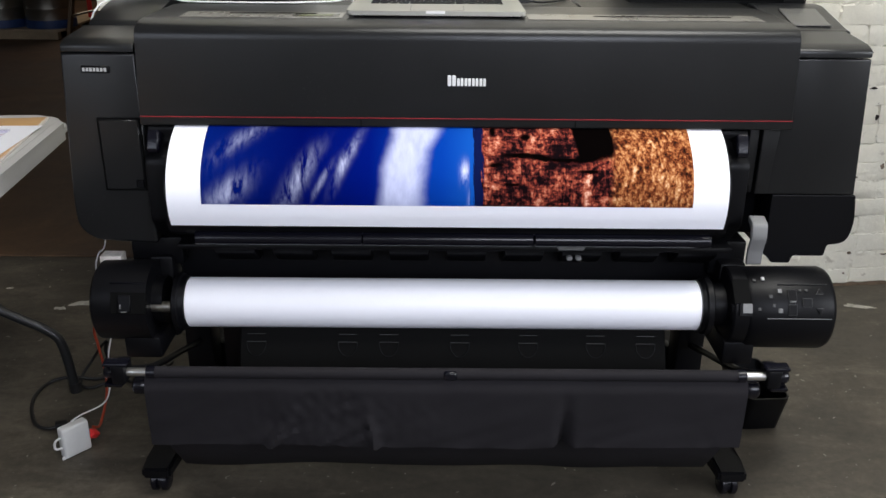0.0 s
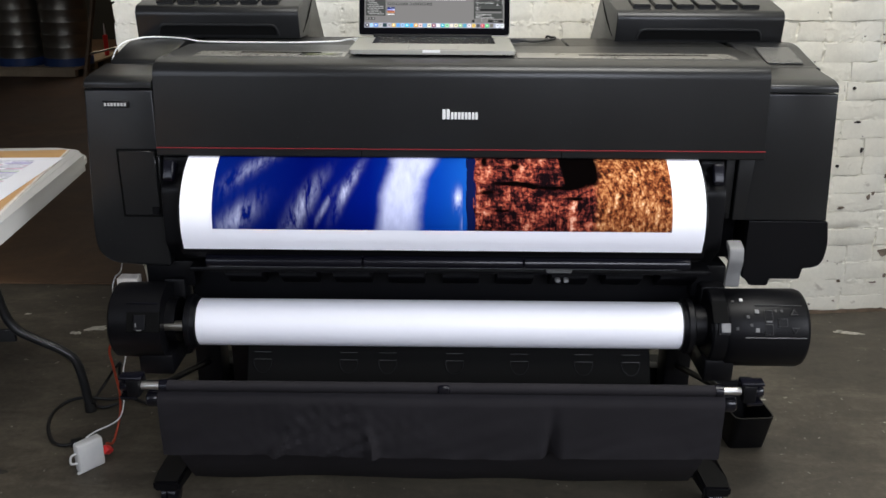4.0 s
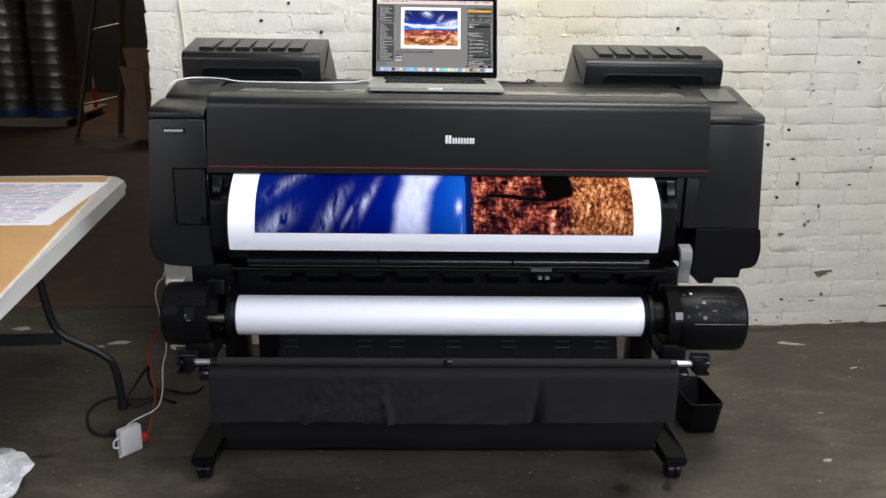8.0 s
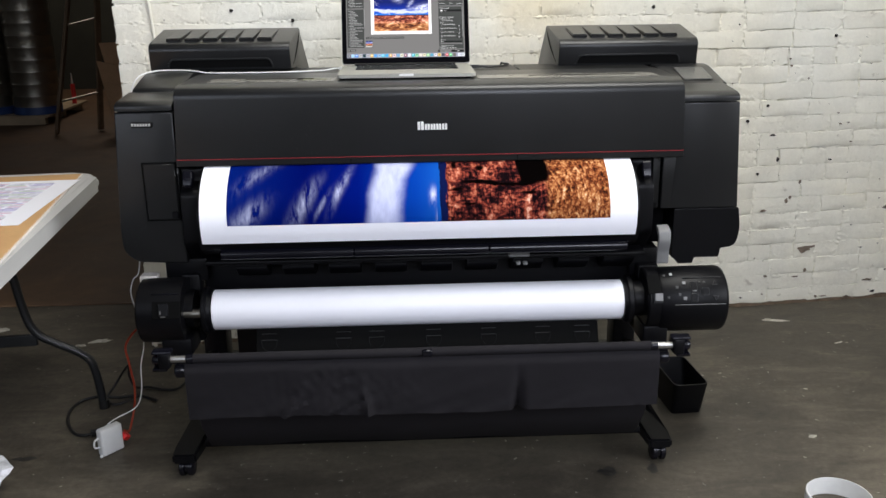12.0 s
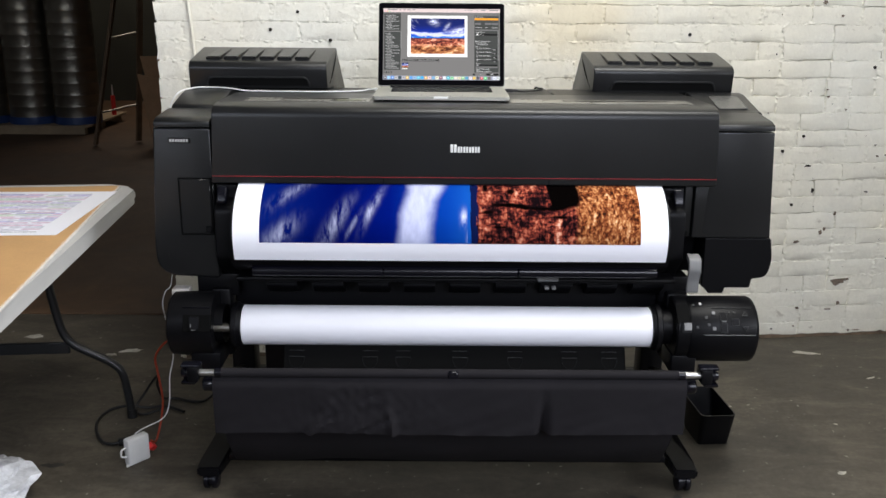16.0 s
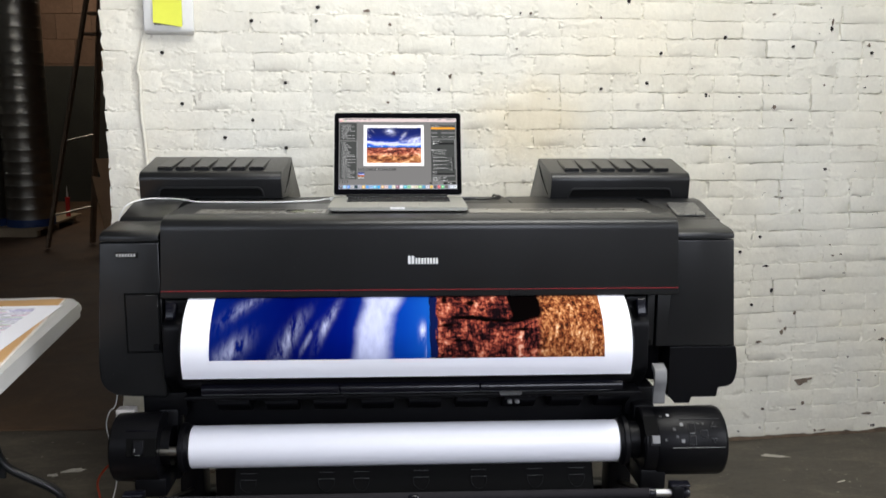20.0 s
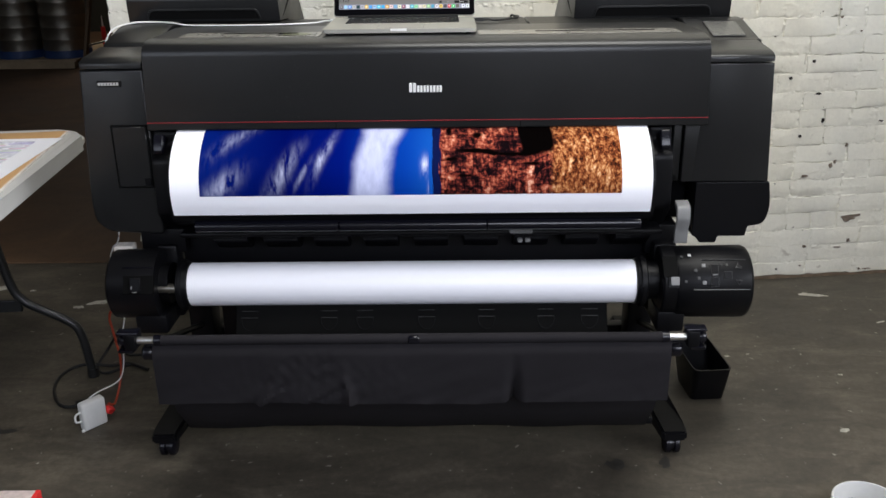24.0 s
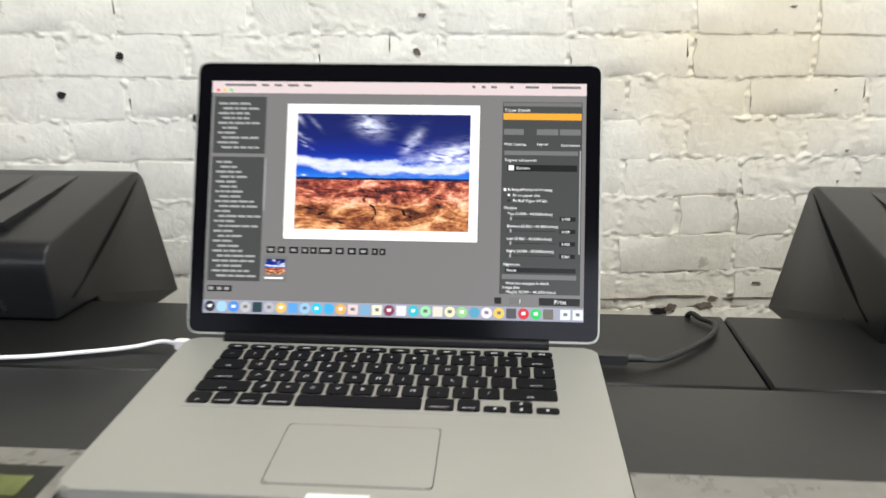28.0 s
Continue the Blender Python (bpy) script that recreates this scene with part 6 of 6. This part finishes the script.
# thick painted mortar, ragged where the paint has built up
nx, nz = 800, 700
vs, fs = [], []
head_gap = [[min(abs(-1.045 + 3.6 * i / nx - h) for h in row) for i in range(nx + 1)] for row in heads]
for j in range(nz + 1):
    for i in range(nx + 1):
        x, z = -1.045 + 3.6 * i / nx, 2.24 * j / nz
        p = Vector((x * 30, z * 42, 0.0))
        f = ((z + 0.004 * noise.noise(Vector((x * 7, z * 3, 2.0)))) / COURSE) % 1.0
        gap = min(min(f, 1 - f) * COURSE, abs(head_gap[min(32, int(z / COURSE))][i] + 0.008 * noise.noise(Vector((x * 5, z * 45, 3.0)))) * (2.1 if x < 0.4 else 1.4))
        bed = math.exp(-(gap / 0.0070) ** 2)
        worn = min(1.0, max(0.18, (x - 0.40) * 1.0)) * (0.55 if z < 0.85 else 1.0)
        pit = max(0.0, noise.noise(Vector((x * 13, z * 9, 9.0))) - 0.10) * worn
        fine = noise.noise(p * 2.6)
        d = 0.0013 + 0.0024 * noise.noise(p) + 0.0018 * noise.noise(Vector((x * 8, z * 10, 4.0))) + 0.0012 * fine + bed * (0.62 if z < 0.85 else 1.0) * (0.0002 + 0.0012 * worn + 0.0034 * noise.noise(Vector((x * 11, z * 16, 7.0))) + 0.0054 * fine + 0.0042 * noise.noise(p * 5.2)) + (0.008 + 0.024 * bed) * pit
        vs.append(tuple(WALL @ Vector((x, d, z))))
for j in range(nz):
    for i in range(nx):
        a = j * (nx + 1) + i
        fs.append((a, a + 1, a + nx + 2, a + nx + 1))
me = bpy.data.meshes.new("mortar")
me.from_pydata(vs, [], fs)
me.materials.append(M["mortar"])
me.shade_smooth()
ob = new("mortar", me)
ob.parent = brick_wall
tagged(ob, "thick white painted mortar", kind="stuff")


def wall_mark(name, x, z, w, h, material, seed, label):
    """A ragged hole or chip in the paint."""
    r = random.Random(seed)
    bm = bmesh.new()
    pts = []
    n = 12 if name == "anchor_hole" else 20
    rough = [r.uniform(0.75, 1.1) if n == 12 else r.uniform(0.25, 1.4) for i in range(n)]
    for i in range(n):
        a = 2 * math.pi * i / n
        k = rough[i] if n == 12 else 0.25 * rough[i - 1] + 0.5 * rough[i] + 0.25 * rough[(i + 1) % n]
        pts.append((x + math.cos(a) * w / 2 * k, z + math.sin(a) * h / 2 * k))
    front = [bm.verts.new(WALL @ Vector((px, -0.0045 if n == 12 else -0.0024, pz))) for px, pz in pts]
    back = [bm.verts.new(WALL @ Vector((px, 0.004, pz))) for px, pz in pts]
    bm.faces.new(front)
    for i in range(n):
        bm.faces.new((front[i], front[(i + 1) % n], back[(i + 1) % n], back[i]))
    return part(name, bm, material, brick_wall, label, smooth=0)


holes = ((-0.85, 1.56), (-0.79, 1.384), (-0.647, 1.265), (-0.548, 1.327), (-0.429, 1.459), (-0.433, 1.227), (-0.542, 1.673), (-0.316, 1.676), (0.126, 1.438), (0.748, 1.443), (0.929, 1.465), (0.981, 1.577), (1.522, 1.609), (1.861, 1.588), (0.928, 1.253), (1.239, 1.64), (1.436, 0.86), (1.354, 0.80), (1.419, 0.58), (1.698, 1.13))
for i, (x, z) in enumerate(holes):
    wall_mark("anchor_hole", x, z, 0.0135, 0.0135, M["hole"], i, "dark round anchor hole")
chips = ((-0.309, 1.723, 0.02, 0.014), (-0.135, 1.713, 0.028, 0.012), (-0.054, 1.667, 0.02, 0.012), (-0.041, 1.495, 0.018, 0.014), (0.168, 1.487, 0.012, 0.028), (1.173, 1.424, 0.016, 0.024), (1.459, 1.377, 0.02, 0.016), (1.684, 1.708, 0.012, 0.03),
         (1.668, 0.240, 0.070, 0.036), (1.700, 0.252, 0.05, 0.016), (1.47, 0.74, 0.03, 0.010), (1.80, 0.78, 0.014, 0.006), (1.82, 0.70, 0.016, 0.007), (1.46, 0.42, 0.03, 0.012), (1.56, 0.46, 0.014, 0.022), (1.93, 0.235, 0.012, 0.006), (2.02, 0.41, 0.03, 0.014), (1.50, 0.13, 0.02, 0.01), (1.64, 0.12, 0.03, 0.008), (1.98, 0.085, 0.05, 0.010))
low_chips = ((0.359, 0.877, 0.034, 0.014), (0.380, 0.886, 0.024, 0.016), (0.376, 0.850, 0.040, 0.008), (0.440, 0.890, 0.030, 0.014), (0.456, 0.901, 0.020, 0.010), (0.53, 0.930, 0.018, 0.006), (-0.070, 1.332, 0.016, 0.014), (-0.064, 1.390, 0.018, 0.008),
             (0.29, 0.903, 0.10, 0.0022), (0.40, 0.907, 0.12, 0.0022), (0.52, 0.902, 0.12, 0.0024), (-0.115, 1.345, 0.003, 0.026))
spots = ((0.430, 1.715), (0.468, 1.715), (0.739, 1.706), (0.847, 1.766), (1.063, 1.413), (1.290, 1.329), (1.311, 1.416), (1.437, 1.729), (1.671, 1.715), (1.681, 1.678), (1.847, 1.618), (1.852, 1.498), (1.845, 1.454), (1.537, 1.326), (1.668, 1.463), (1.285, 1.180), (1.522, 1.016), (1.600, 0.965), (1.868, 1.017),
         (1.763, 0.776), (1.749, 0.821), (1.502, 0.638), (1.576, 0.474), (1.613, 0.538), (2.040, 0.405), (2.060, 0.126), (1.681, 0.147), (1.396, 0.038), (1.492, 0.049), (1.746, 0.022), (1.995, 0.035))
SR = random.Random(21)
for i, (x, z) in enumerate(spots):
    w = SR.uniform(0.006, 0.015)
    wall_mark("paint_chip", x, z, w, w * SR.uniform(0.4, 1.5), M["hole"] if i % 3 == 0 else M["chip"], 400 + i, "ragged chip in the white paint")
for i, (x, z, w, h) in enumerate(chips + low_chips):
    wall_mark("paint_chip", x, z, w, h, M["hole"] if i < 21 and i % 5 == 0 else M["chip"], 40 + i, "ragged chip in the white paint")
# pinholes and flakes, thicker where the wall is worn towards the right
PR = random.Random(77)
for i in range(110):
    x, z = PR.uniform(-0.9, 2.1), PR.uniform(0.15, 1.80)
    if x < 0.55 and (z < 1.1 or PR.random() < 0.55):
        continue
    big = PR.random() < 0.05
    w = PR.uniform(0.010, 0.018) if big else PR.uniform(0.003, 0.007)
    wall_mark("paint_chip", x, z, w, w * PR.uniform(0.35, 1.1), M["hole"] if PR.random() < 0.35 else M["chip"], 200 + i, "ragged chip in the white paint")
# old dirt along the wall's foot
dirt = bmesh.new()
lo_r, hi_r = [], []
for i in range(181):
    x = -1.03 + 3.6 * i / 180
    h = 0.012 + 0.012 * max(-0.6, noise.noise(Vector((x * 9, 1.0, 0)))) + 0.010 * max(0.0, noise.noise(Vector((x * 31, 5.0, 0))))
    lo_r.append(dirt.verts.new(WALL @ Vector((x, -0.010, 0.0006))))
    hi_r.append(dirt.verts.new(WALL @ Vector((x, -0.0032, h))))
for i in range(180):
    dirt.faces.new((lo_r[i], lo_r[i + 1], hi_r[i + 1], hi_r[i]))
part("foot_dirt", dirt, mat("brown_dirt", (0.085, 0.06, 0.04), 0.9, vary=0.35, scale=25, grain=120, bump=0.4), brick_wall, "brown dirt gathered along the wall's foot", smooth=60)
for i in range(26):
    x = 1.25 + i * 0.042 + BR.uniform(-0.02, 0.02)
    if BR.random() < 0.18:
        wall_mark("paint_chip", x, BR.uniform(0.012, 0.05), BR.uniform(0.012, 0.04), BR.uniform(0.008, 0.022), M["chip"] if BR.random() < 0.5 else M["hole"], 90 + i, "ragged chip in the white paint")


def floor_mark(x, y, w, d, turn, seed, material, label):
    r = random.Random(seed)
    bm = bmesh.new()
    pts = [(math.cos(2 * math.pi * i / 14) * w / 2 * r.uniform(0.6, 1.15), math.sin(2 * math.pi * i / 14) * d / 2 * r.uniform(0.5, 1.2)) for i in range(14)]
    m = pose(x, y, 0, 0, 0, turn)
    bm.faces.new([bm.verts.new(m @ Vector((a, b, 0.0012))) for a, b in pts])
    return tagged(part("floor_splash", bm, material, smooth=0), label, "stain", kind="structure")


splash = mat("white_paint_splash", (0.40, 0.38, 0.33), 0.8, vary=0.25, scale=40, grain=200, bump=0.2)
oil = mat("dark_oil_spot", (0.022, 0.02, 0.018), 0.5, vary=0.3, scale=40, bump=0)
for i, (x, y, w, d, t) in enumerate(((1.48, 1.04, 0.10, 0.028, -12), (1.44, 1.05, 0.05, 0.03, 20), (-1.27, 1.02, 0.09, 0.05, 15), (-1.33, 0.98, 0.05, 0.03, -10), (-1.72, 1.17, 0.09, 0.05, 0), (-1.58, 1.14, 0.03, 0.02, 0), (1.20, 0.10, 0.035, 0.02, 30), (1.75, 0.62, 0.03, 0.02, 0), (1.62, 0.80, 0.06, 0.012, 25), (1.0, 0.55, 0.02, 0.012, 0), (1.32, 0.42, 0.018, 0.010, 0))):
    floor_mark(x, y, w, d, t, i, splash, "white paint splash on the concrete")
for i, (x, y, w, d, t) in enumerate(((0.525, -0.056, 0.06, 0.05, 20), (0.66, -0.05, 0.03, 0.06, -20), (-1.33, 0.10, 0.10, 0.04, 10), (-1.20, 0.12, 0.08, 0.03, 0))):
    floor_mark(x, y, w, d, t, 50 + i, oil, "dark oil spot on the concrete")
